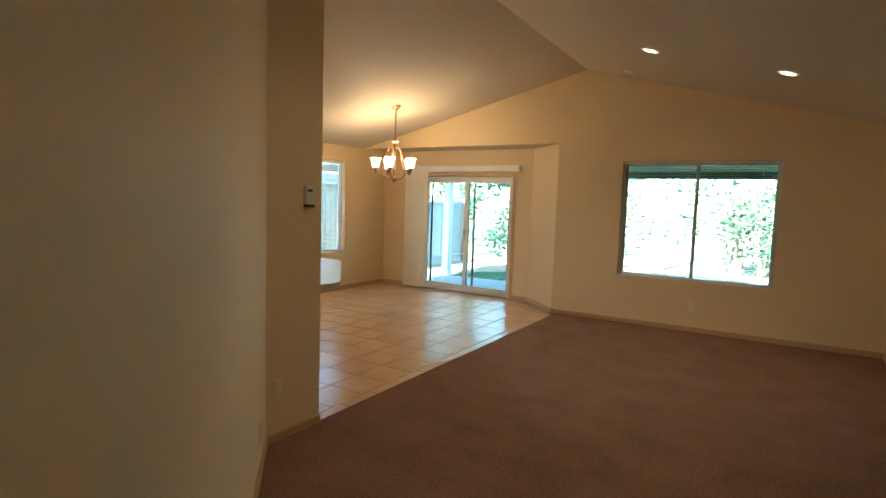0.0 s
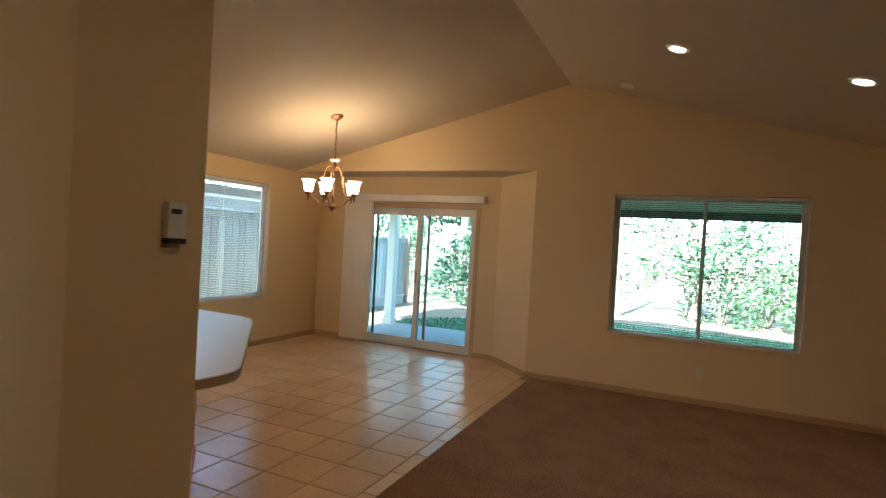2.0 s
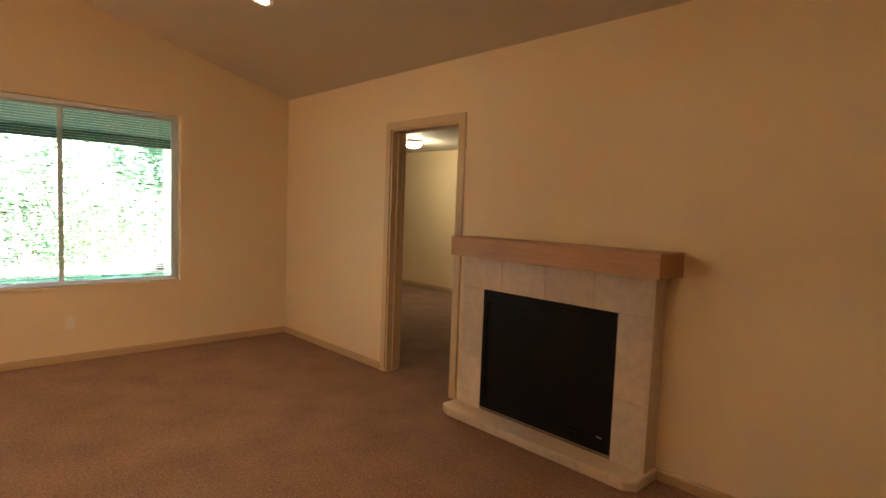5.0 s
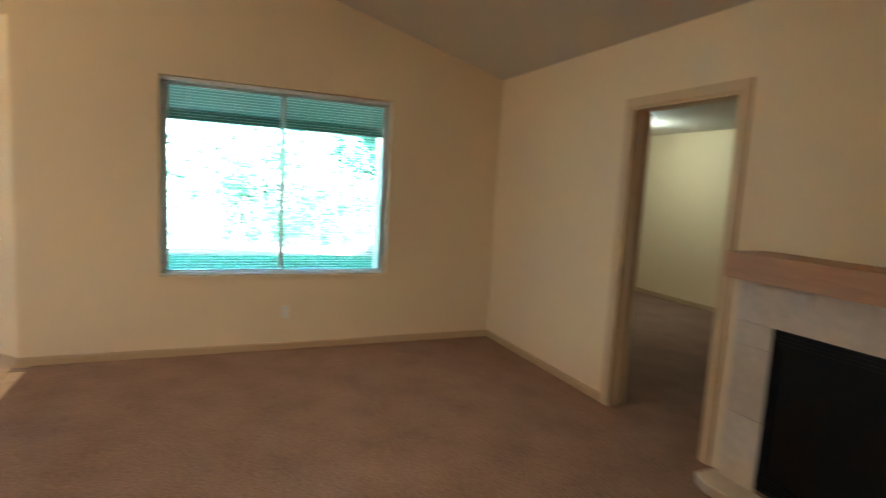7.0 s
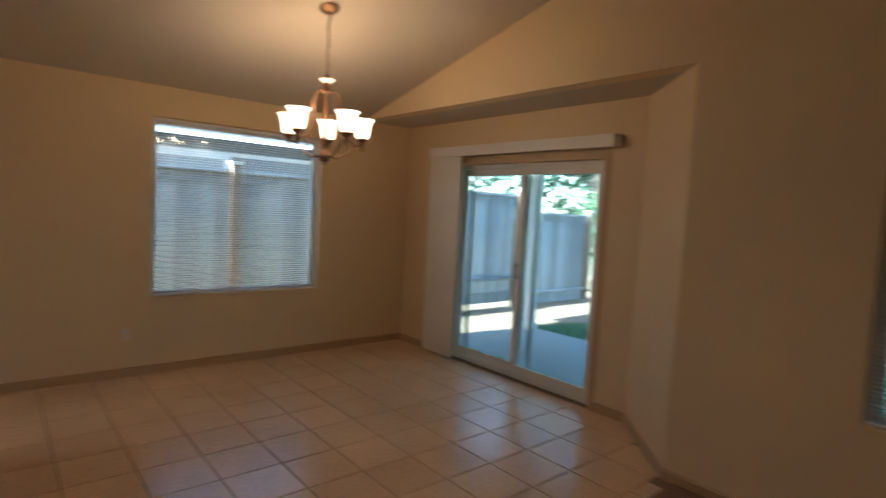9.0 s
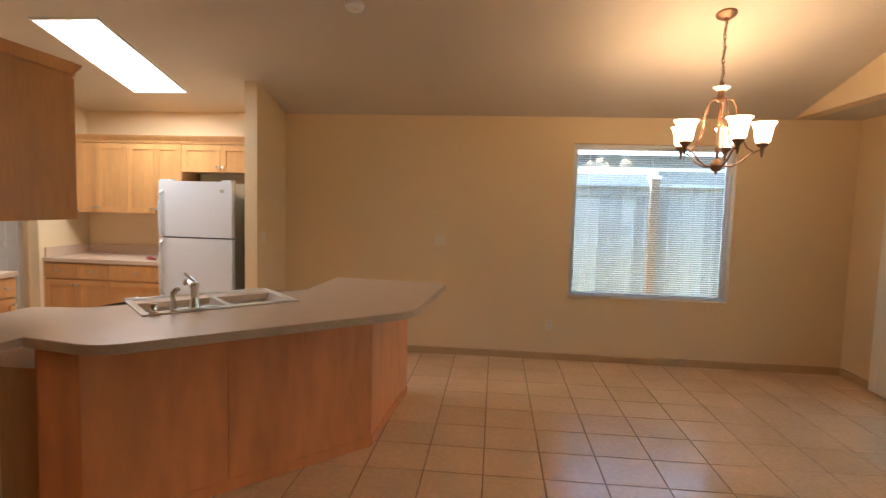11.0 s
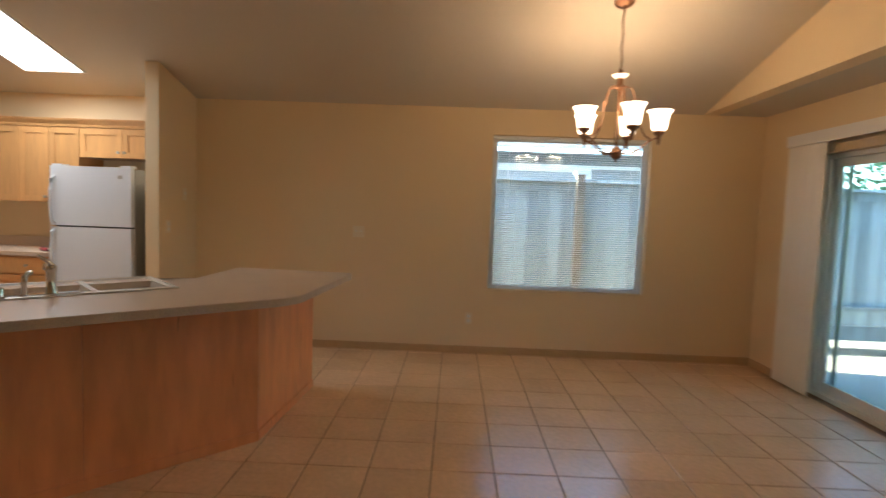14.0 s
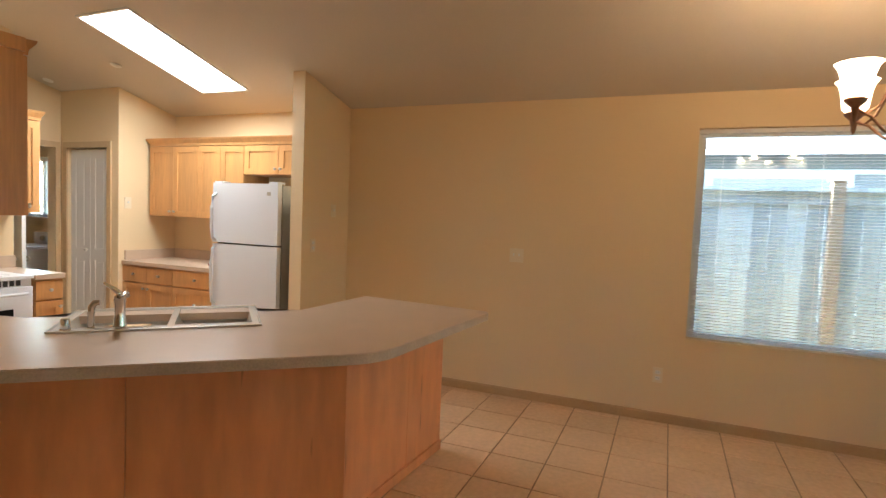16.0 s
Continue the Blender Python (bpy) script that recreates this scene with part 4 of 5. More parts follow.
def clad(a, b, label="", mat=M_PANEL):
    """One upright plywood sheet between two plan points, its face on the right of a to b."""
    a, b = Vector((*a, 0)), Vector((*b, 0))
    d = (b - a).normalized()
    n = Vector((d.y, -d.x, 0))
    p = a + d * 0.001
    q = b - d * 0.001
    bm = bmesh.new()
    prism(bm, [(p.x, p.y), (q.x, q.y), (q.x - n.x * 0.018, q.y - n.y * 0.018), (p.x - n.x * 0.018, p.y - n.y * 0.018)], 0.002, 0.877)
    return part("panel", bm, mat, pn, label, bevel=0.001)


def lerp2(a, b, t):
    return (a[0] + (b[0] - a[0]) * t, a[1] + (b[1] - a[1]) * t)


clad(P0, P1)
cuts = [0, 0.42, 1.0]
for t0, t1 in zip(cuts, cuts[1:]):
    clad(lerp2(P1, P2, t0), lerp2(P1, P2, t1))
for t0, t1 in ((0, 0.58), (0.58, 1.0)):
    clad(lerp2(P2, P3, t0), lerp2(P2, P3, t1))
clad(P3, (P3[0] + 0.012, I3[1]))
for a, b in ((P1, P2), (P2, P3)):
    a, b = Vector((*a, 0)), Vector((*b, 0))
    d = (b - a).normalized()
    n = Vector((d.y, -d.x, 0))
    bm = bmesh.new()
    prism(bm, [(p.x, p.y) for p in (a + n * 0.001, b + n * 0.001, b + n * 0.010, a + n * 0.010)], 0.002, 0.062)
    part("base_strip", bm, M_PANEL, pn, bevel=0.002)

ct = thing("countertop", (0, 0, 0.88), "speckled beige laminate countertop with a brown edge on the peninsula", "counter")


def rounded(a, b, c, r, steps=6):
    """Points of an arc that rounds the corner b between a and c, r back from it on each side."""
    a, b, c = Vector((*a, 0)), Vector((*b, 0)), Vector((*c, 0))
    p, q = b + (a - b).normalized() * r, b + (c - b).normalized() * r
    out = []
    for k in range(steps + 1):
        f = k / steps
        v = p * (1 - f) ** 2 + b * 2 * f * (1 - f) + q * f * f
        out.append((v.x, v.y))
    return out


K0, K1, K2, K3, K4 = (-3.98, -4.782), (-3.90, -4.385), (-4.93, -3.235), (-6.12, -3.146), (-6.20, -4.06)
C = [(-3.853, -5.29), (-3.853, -4.786), K0] + rounded(K0, K1, K2, 0.12) + rounded(K1, K2, K3, 0.13) + rounded(K2, K3, K4, 0.06) \
    + [K4, (-5.52, -4.08), (-4.62, -4.98), (-4.56, -5.29)]
U = Vector((-1, 1, 0)).normalized()         # along the sink
V = Vector((-1, -1, 0)).normalized()        # from the dining side into the kitchen
SC = Vector((-4.965, -4.465, 0))            # middle of the sink
SW, SDp = 0.43, 0.275                       # half sizes of the sink's rim


def at_sink(u, v, z=0.0):
    return SC + U * u + V * v + Vector((0, 0, z))


hole = [at_sink(u, v) for u, v in ((-SW + 0.03, -SDp + 0.03), (SW - 0.03, -SDp + 0.03), (SW - 0.03, SDp - 0.03), (-SW + 0.03, SDp - 0.03))]
bm = bmesh.new()
outline = [Vector((x, y, 0)) for x, y in C]
tris = tessellate_polygon([outline, hole])
flat = outline + hole
low_ring = [bm.verts.new((p.x, p.y, 0.0005)) for p in flat]
top_ring = [bm.verts.new((p.x, p.y, 0.038)) for p in flat]
for tri in tris:
    bm.faces.new([top_ring[i] for i in tri])
    bm.faces.new([low_ring[i] for i in tri[::-1]])
for first, count in ((0, len(C)), (len(C), 4)):
    for i in range(count):
        p, q = first + i, first + (i + 1) % count
        bm.faces.new((low_ring[p], low_ring[q], top_ring[q], top_ring[p]))
bmesh.ops.recalc_face_normals(bm, faces=bm.faces[:])
part("slab", bm, M_COUNTER, ct)
bm = bmesh.new()
run = C[2:-3]
for a, b in zip(run, run[1:]):
    d = (Vector((*b, 0)) - Vector((*a, 0))).normalized()
    n = Vector((d.y, -d.x, 0))
    a3, b3 = Vector((*a, 0)) - d * 0.002, Vector((*b, 0)) + d * 0.002
    ring = [(a3.x, a3.y), (b3.x, b3.y), (b3.x + n.x * 0.004, b3.y + n.y * 0.004), (a3.x + n.x * 0.004, a3.y + n.y * 0.004)]
    prism(bm, ring, -0.006, 0.034)
part("edge_band", bm, M_EDGE, ct, "brown laminate edge band")

sk = thing("sink", (0, 0, 0.9185), "almond enamel double-bowl sink set into the peninsula counter", "sink")
bm = bmesh.new()


def basin(u0, u1, v0, v1, deep):
    """A bowl open at the top, with sloping sides."""
    e = 0.030
    top = [bm.verts.new(at_sink(u, v, 0.004)) for u, v in ((u0, v0), (u1, v0), (u1, v1), (u0, v1))]
    low = [bm.verts.new(at_sink(u, v, -deep)) for u, v in ((u0 + e, v0 + e), (u1 - e, v0 + e), (u1 - e, v1 - e), (u0 + e, v1 - e))]
    for i in range(4):
        bm.faces.new((top[i], top[(i + 1) % 4], low[(i + 1) % 4], low[i]))
    bm.faces.new(low)
    return top


va, vb = -SDp + 0.085, SDp - 0.035
t1 = basin(-SW + 0.035, 0.02, va, vb, 0.15)
t2 = basin(0.05, SW - 0.035, va, vb, 0.15)
rim = [bm.verts.new(at_sink(u, v, 0.004)) for u, v in ((-SW, -SDp), (SW, -SDp), (SW, SDp), (-SW, SDp))]
bm.faces.new((rim[0], rim[1], t2[1], t2[0], t1[1], t1[0]))
bm.faces.new((rim[1], rim[2], t2[2], t2[1]))
bm.faces.new((rim[2], rim[3], t1[3], t1[2], t2[3], t2[2]))
bm.faces.new((rim[3], rim[0], t1[0], t1[3]))
bm.faces.new((t1[1], t2[0], t2[3], t1[2]))
skirt = [bm.verts.new(at_sink(u, v, 0.0003)) for u, v in ((-SW - 0.004, -SDp - 0.004), (SW + 0.004, -SDp - 0.004), (SW + 0.004, SDp + 0.004), (-SW - 0.004, SDp + 0.004))]
for i in range(4):
    bm.faces.new((rim[i], skirt[i], skirt[(i + 1) % 4], rim[(i + 1) % 4]))
bmesh.ops.recalc_face_normals(bm, faces=bm.faces[:])
body = part("basin", bm, M_ENAMEL, sk)
for u in (-0.19, 0.22):
    bm = bmesh.new()
    lathe(bm, [(0.045, 0.004), (0.040, 0.002), (0.020, 0.0005), (0.001, 0.0005)], 20, at=at_sink(u, 0.03, -0.148), cap=False)
    part("drain", bm, M_CHROME, body, smooth=True)
rimbm = bmesh.new()
loop = [at_sink(u, v, 0.005) for u, v in ((-SW, -SDp), (SW, -SDp), (SW, SDp), (-SW, SDp))]
for i in range(4):
    tube(rimbm, [loop[i], loop[(i + 1) % 4]], 0.005, 6)
part("rim", rimbm, M_ENAMEL, sk, smooth=True)

# faucet, sprayer and air gap along the dining side of the rim
fv = -SDp + 0.042
fa = thing("faucet", tuple(at_sink(-0.165, fv, 0.9225)), "chrome single-lever kitchen faucet on a long base plate", "faucet", turn=135)
bm = bmesh.new()
bx(bm, -0.125, 0.125, -0.027, 0.027, 0.0003, 0.012)
part("base_plate", bm, M_CHROME, fa, bevel=0.005, smooth=True)
bm = bmesh.new()
lathe(bm, [(0.028, 0.0125), (0.026, 0.03), (0.022, 0.05), (0.022, 0.115), (0.025, 0.125), (0.024, 0.150), (0.012, 0.158)], 20)
bd2 = part("body", bm, M_CHROME, fa, smooth=True)
bm = bmesh.new()
tube(bm, [(0, 0.0, 0.085), (0.0, 0.05, 0.115), (0.0, 0.12, 0.14), (0.0, 0.18, 0.135), (0.0, 0.20, 0.115)], [0.015, 0.013, 0.012, 0.012, 0.012], 10)
part("spout", bm, M_CHROME, bd2, smooth=True)
bm = bmesh.new()
tube(bm, [(0.004, 0, 0.150), (-0.012, -0.008, 0.172), (-0.045, -0.02, 0.198), (-0.058, -0.024, 0.210)], [0.015, 0.010, 0.008, 0.005], 10)
part("lever", bm, M_CHROME, bd2, smooth=True)
sp = thing("sink_sprayer", tuple(at_sink(-0.275, fv, 0.9225)), "chrome side sprayer standing in the sink rim", "sprayer")
bm = bmesh.new()
lathe(bm, [(0.022, 0.0003), (0.022, 0.006), (0.015, 0.012), (0.013, 0.06), (0.016, 0.075)], 16)
part("holder", bm, M_CHROME, sp, smooth=True)
bm = bmesh.new()
tube(bm, [(0, 0, 0.074), (-0.002, 0.002, 0.10), (-0.012, 0.012, 0.118), (-0.024, 0.024, 0.120)], [0.013, 0.015, 0.014, 0.011], 12)
part("spray_head", bm, M_CHROME, sp, smooth=True)
ag = thing("air_gap_cap", tuple(at_sink(-0.37, fv, 0.9225)), "short chrome air gap cap beside the faucet", "sink fitting")
bm = bmesh.new()
lathe(bm, [(0.022, 0.0003), (0.021, 0.006), (0.019, 0.008), (0.019, 0.046), (0.016, 0.052), (0.001, 0.053)], 18)
part("cap", bm, M_CHROME, ag, smooth=True)

# ---- kitchen ceiling panel light ----
px0, px1, py0, py1 = -6.91, -5.72, -6.32, -5.76
pl = thing("ceiling_light", ((px0 + px1) / 2, (py0 + py1) / 2, ceil_z((px0 + px1) / 2)), "long lit fluorescent panel in the kitchen ceiling", "ceiling light")
pl.matrix_world = pose((px0 + px1) / 2, (py0 + py1) / 2, ceil_z((px0 + px1) / 2), 0, -tilt, 0)
hx, hy = (px1 - px0) / 2 / math.cos(radians(tilt)), (py1 - py0) / 2
bm = bmesh.new()
for b in ((-hx, hx, -hy, -hy + 0.018), (-hx, hx, hy - 0.018, hy), (-hx, -hx + 0.018, -hy + 0.018, hy - 0.018), (hx - 0.018, hx, -hy + 0.018, hy - 0.018)):
    bx(bm, b[0], b[1], b[2], b[3], -0.012, 0.0)
part("frame", bm, M_WHITE, pl, bevel=0.002)
bm = bmesh.new()
bx(bm, -hx + 0.018, hx - 0.018, -hy + 0.018, hy - 0.018, -0.008, -0.002)
part("diffuser", bm, M_PANEL_LIGHT, pl, "lit white diffuser")
area_lamp("panel_lamp", pl.matrix_world @ pose(0, 0, -0.013), W_PANEL, 2 * hx - 0.04, 2 * hy - 0.04, (0.78, 0.95, 1.0))
for x, y, r in ((-6.357, -6.757, 0.045), (-6.48, -7.90, 0.045)):
    d = thing("sprinkler_head", (x, y, ceil_z(x)), "small white sprinkler cover on the kitchen ceiling", "sprinkler")
    d.matrix_world = pose(x, y, ceil_z(x), 0, -tilt, 0)
    bm = bmesh.new()
    lathe(bm, [(r, 0.0), (r, -0.006), (0.02, -0.016), (0.001, -0.017)], 18)
    part("cover", bm, M_WHITE, d, smooth=True)
plate(pose(-6.80, YK, 1.49, 0, 0, 180), "ivory switch plate on the kitchen end wall", "switch", 1)

# ---- closet and laundry ----
bm = bmesh.new()
c = 0.057
bx(bm, XC, XC + 0.014, BF[0] - c, BF[0], 0, BF[2] + c)
bx(bm, XC, XC + 0.014, BF[1], BF[1] + c, 0, BF[2] + c)
bx(bm, XC, XC + 0.014, BF[0], BF[1], BF[2], BF[2] + c)
structure("closet_casing", bm, M_TRIM, "tan painted casing around the closet door")
bm = bmesh.new()
bx(bm, LD[0] - 0.045, LD[0], YLA, YLA + 0.014, 0, LD[2] + c)
bx(bm, LD[1], LD[1] + c, YLA, YLA + 0.014, 0, LD[2] + c)
bx(bm, LD[0], LD[1], YLA, YLA + 0.014, LD[2], LD[2] + c)
structure("laundry_casing", bm, M_TRIM, "tan painted casing around the laundry doorway")


def panel_leaf(parent, w, h, cols, mat, name="leaf"):
    """A moulded door leaf in local x, z, its face at y = 0: raised panels in recesses."""
    bm = bmesh.new()
    bx(bm, 0, w, 0.006, 0.032, 0, h)
    s = 0.075 if cols == 1 else 0.095
    rows = [(0.11, 0.44), (0.50, 0.955)]
    xs = [s + i * ((w - s) / cols) for i in range(cols)]
    pw = (w - s) / cols - s
    for x in [0] + [v + pw for v in xs]:
        bx(bm, x, x + s, 0, 0.006, 0, h)
    zs = [0.0] + [v for r in rows for v in r] + [1.0]
    for x in xs:
        for z0, z1 in zip(zs[0::2], zs[1::2]):
            bx(bm, x, x + pw, 0, 0.006, z0 * h, z1 * h)
        for z0, z1 in rows:
            bx(bm, x + 0.025, x + pw - 0.025, 0.001, 0.006, z0 * h + 0.025, z1 * h - 0.025)
    return part(name, bm, mat, parent)


bf = tagged(new("door_3"), "white panelled bifold closet door, closed", kind="structure")
bf.matrix_world = pose(XC - 0.03, BF[0] + 0.004, 0.012, 0, 0, 90)
wl2 = (BF[1] - BF[0]) / 2 - 0.006
for i in range(2):
    leaf = panel_leaf(bf, wl2, 2.0, 1, M_WHITE)
    leaf.location = (i * (wl2 + 0.003), 0, 0)
bm = bmesh.new()
tube(bm, [(wl2 - 0.05, -0.0005, 0.98), (wl2 - 0.05, -0.012, 0.98), (wl2 - 0.05, -0.024, 0.98)], [0.008, 0.014, 0.010], 12)
part("door_knob", bm, M_STEEL, bf, smooth=True)
ld = tagged(new("door_4"), "white panelled laundry door standing open", kind="structure")
ld.matrix_world = pose(LD[1] - 0.004, YLA + 0.018, 0.012, 0, 0, 90)
panel_leaf(ld, 0.74, 2.0, 2, M_WHITE)
bm = bmesh.new()
for s in (-1, 1):
    y = 0.0 if s < 0 else 0.032
    tube(bm, [(0.68, y, 0.95), (0.68, y + s * 0.035, 0.95), (0.68, y + s * 0.045, 0.95), (0.68, y + s * 0.06, 0.95)], [0.011, 0.010, 0.027, 0.018], 14)
part("door_knob", bm, M_STEEL, ld, "brushed metal knob", smooth=True)
wm = thing("washing_machine", (XL + 0.02, -8.74, 0), "white top-loading washing machine under the laundry window", "washing machine", turn=-90)
bm = bmesh.new()
bx(bm, 0, 0.68, 0.0, 0.66, 0.02, 0.93)
part("cabinet", bm, M_FRIDGE, wm, bevel=0.012)
bm = bmesh.new()
bx(bm, 0.06, 0.62, 0.14, 0.63, 0.9305, 0.95)
part("lid", bm, M_FRIDGE, wm, bevel=0.006)
bm = bmesh.new()
bx(bm, 0.0, 0.68, 0.0, 0.12, 0.9305, 1.09)
cp = part("control_panel", bm, M_FRIDGE, wm, bevel=0.012)
bm = bmesh.new()
tube(bm, [(0.50, 0.1205, 1.02), (0.50, 0.145, 1.02)], [0.035, 0.028], 16)
part("dial", bm, M_STEEL, cp, smooth=True)
window("window_3", LW[1] - LW[0], LW[3] - LW[2], pose(XL - 0.06, LW[0], LW[2], 0, 0, 90), "small white window in the laundry wall")

# ---- garden ----
M_SOIL = material("bark_mulch_ground", (0.30, 0.22, 0.15), 0.95, vary=0.35, big=0.9, fine=22, bump=0.8, depth=0.03)
M_CONC = material("patio_concrete", (0.40, 0.41, 0.40), 0.8, vary=0.12, big=1.5, fine=45, bump=0.25)
M_GRASS = material("lawn_grass", (0.045, 0.16, 0.055), 0.7, vary=0.35, big=1.4, fine=30, bump=0.3, depth=0.02)
M_FENCE = material("weathered_cedar", (0.36, 0.40, 0.425), 0.85, vary=0.55, big=0.5, fine=4, bump=0.4, depth=0.004, stretch=(14, 14, 1), rand=0.30)
M_POST = material("brown_cedar_post", (0.30, 0.22, 0.16), 0.85, vary=0.2, big=2, fine=9, bump=0.2, stretch=(6, 6, 1))
M_HOUSE = material("grey_lap_siding", (0.30, 0.31, 0.32), 0.75, vary=0.08, fine=40)
M_ROOF = material("grey_shingles", (0.14, 0.14, 0.15), 0.9, vary=0.3, big=3, fine=30, bump=0.6, depth=0.01)
M_PAINT = material("white_house_paint", (0.80, 0.80, 0.78), 0.5, vary=0.04, fine=40)
# dark green here carries the window's tint over the soffit, not a paint
M_SOFFIT = material("window_tinted_soffit", (0.10, 0.20, 0.17), 0.7, vary=0.06, fine=40)
M_BARK = material("tree_bark", (0.24, 0.20, 0.16), 0.95, vary=0.40, big=2, fine=9, bump=1.0, depth=0.03, stretch=(4, 4, 1))


def leaf_material(name, color):
    m = material(name, color, 0.55, vary=0.35, big=1.1, fine=7, bump=0.0)
    n, l = m.node_tree.nodes, m.node_tree.links
    b = n["Principled BSDF"]
    geo = n.new("ShaderNodeNewGeometry")
    hsv = n.new("ShaderNodeHueSaturation")
    mr = n.new("ShaderNodeMapRange")
    mr.inputs["To Min"].default_value, mr.inputs["To Max"].default_value = 0.55, 1.5
    l.new(geo.outputs["Random Per Island"], mr.inputs["Value"])
    l.new(b.inputs["Base Color"].links[0].from_socket, hsv.inputs["Color"])
    l.new(mr.outputs["Result"], hsv.inputs["Value"])
    l.new(hsv.outputs["Color"], b.inputs["Base Color"])
    b.inputs["Transmission Weight"].default_value = 0.0
    tr = n.new("ShaderNodeBsdfTranslucent")
    l.new(hsv.outputs["Color"], tr.inputs["Color"])
    mx = n.new("ShaderNodeMixShader")
    mx.inputs["Fac"].default_value = 0.35
    l.new(b.outputs["BSDF"], mx.inputs[1])
    l.new(tr.outputs["BSDF"], mx.inputs[2])
    l.new(mx.outputs["Shader"], n["Material Output"].inputs["Surface"])
    return m


M_LEAF = leaf_material("broad_leaves", (0.10, 0.185, 0.095))
M_LEAF2 = leaf_material("dark_leaves", (0.032, 0.085, 0.046))

GZ = -0.16
bm = bmesh.new()
k = 40
grid = {}
for i in range(k + 1):
    for j in range(k + 1):
        x = -150 + 300 * i / k
        y = -150 + 300 * j / k
        grid[i, j] = bm.verts.new((x, y, GZ))
for i in range(k):
    for j in range(k):
        bm.faces.new((grid[i, j], grid[i + 1, j], grid[i + 1, j + 1], grid[i, j + 1]))
structure("ground", bm, M_SOIL, "pale bark-mulch ground around the house")
bm = bmesh.new()
prism(bm, [(-8.1, YREC + 0.16), (-3.4, YREC + 0.16), (-3.4, 2.65), (-4.4, 2.98), (-6.2, 2.92), (-7.3, 2.86), (-7.5, 1.3), (-8.1, 1.2)], GZ + 0.002, -0.07)
structure("patio", bm, M_CONC, "pale grey concrete patio slab")

LAWN = [(-7.5, 3.0), (-6.2, 2.85), (-4.4, 3.05), (-3.3, 2.6), (-3.3, 0.5), (3.5, 0.5), (3.5, 6.3), (0.6, 6.6), (-3.4, 6.9), (-5.6, 5.6), (-7.2, 4.2)]


def inside(x, y, poly):
    hit = False
    for (x0, y0), (x1, y1) in zip(poly, poly[1:] + poly[:1]):
        if (y0 > y) != (y1 > y) and x < (x1 - x0) * (y - y0) / (y1 - y0) + x0:
            hit = not hit
    return hit


bm = bmesh.new()
prism(bm, LAWN, GZ + 0.002, GZ + 0.04)
structure("lawn", bm, M_GRASS, "mown green lawn behind the house")
rng = random.Random(4)
verts, faces = [], []
while len(faces) < 26000:
    x, y = rng.uniform(-7.5, 3.5), rng.uniform(0.5, 6.9)
    if not inside(x, y, LAWN):
        continue
    a, h, w = rng.uniform(0, 6.28), rng.uniform(0.03, 0.065), 0.006
    lx, ly = rng.uniform(-0.02, 0.02), rng.uniform(-0.02, 0.02)
    i = len(verts)
    verts += [(x - w * math.cos(a), y - w * math.sin(a), GZ + 0.038), (x + w * math.cos(a), y + w * math.sin(a), GZ + 0.038), (x + lx, y + ly, GZ + 0.04 + h)]
    faces.append((i, i + 1, i + 2))
me = bpy.data.meshes.new("grass")
me.from_pydata(verts, [], faces)
me.materials.append(M_GRASS)
tagged(new("grass", me), "short green grass blades on the lawn", "grass", kind="stuff")

# patio roof on a white post
bm = bmesh.new()
bx(bm, -8.2, 0.9, YREC + 0.152, 2.86, 2.20, 2.26)
bx(bm, -3.78, 0.9, 0.145, YREC + 0.151, 2.20, 2.26)
structure("patio_ceiling", bm, M_SOFFIT, "ceiling of the patio roof, window tint put into its dark green")
bm = bmesh.new()
bx(bm, -8.2, 0.9, 2.665, 2.795, 2.085, 2.198)
structure("patio_beam", bm, M_SOFFIT, "beam at the patio roof's edge, window tint put into its dark green")
post = thing("patio_post", (-7.235, 2.730, -0.07), "square white painted patio post on the slab", "post")
bm = bmesh.new()
bx(bm, -0.075, 0.075, -0.075, 0.075, 0.0005, 2.154)
part("shaft", bm, M_PAINT, post, bevel=0.006)
bm = bmesh.new()
bx(bm, -0.095, 0.095, -0.095, 0.095, 0.001, 0.10)
part("base", bm, M_PAINT, post, bevel=0.006)
roof = bmesh.new()
slab_xz(roof, [(XL - 0.7, ZL + 0.02), (XRIDGE, ZRIDGE + 0.20), (XR + 0.15, ZR + 0.15), (XR + 4.4, ZR + 0.06), (XR + 4.4, ZR + 0.16),
               (XR + 0.15, ZR + 0.27), (XRIDGE, ZRIDGE + 0.32), (XL - 0.7, ZL + 0.14)], YS - 0.5, 2.95)
structure("roof", roof, M_ROOF, "grey shingle roof over the house")

# fence along the side of the plot
fx = -9.0
fence = thing("fence", (fx, 0, GZ), "weathered grey cedar board fence along the side yard", "fence")
STEP_Y, END_Y, DROP = 4.28, 6.46, 0.30     # where the fence steps down, its end, and the step
bm = bmesh.new()
bx(bm, 0, 0.018, 0, 0.138, 0.54, 1.93)
bmesh.ops.bevel(bm, geom=bm.edges[:], offset=0.003, segments=1, affect="EDGES")
me = mesh_of("board", bm, M_FENCE)
rng = random.Random(9)
y = -7.0
while y < END_Y - 0.1:
    o = new("board", me)
    o.parent = fence
    o.matrix_local = pose(rng.uniform(-0.004, 0.004), y, rng.uniform(-0.012, 0.004) - (DROP if y > STEP_Y - 0.1 else 0), 0, 0, rng.uniform(-0.6, 0.6))
    y += 0.146
bm = bmesh.new()
bx(bm, -0.05, 0.05, -0.05, 0.05, 0.0, 2.10)
post_me = mesh_of("post", bm, M_POST)
bm = bmesh.new()
bx(bm, -0.07, 0.07, -0.07, 0.07, 2.10, 2.14)
cap_me = mesh_of("cap", bm, M_PAINT)
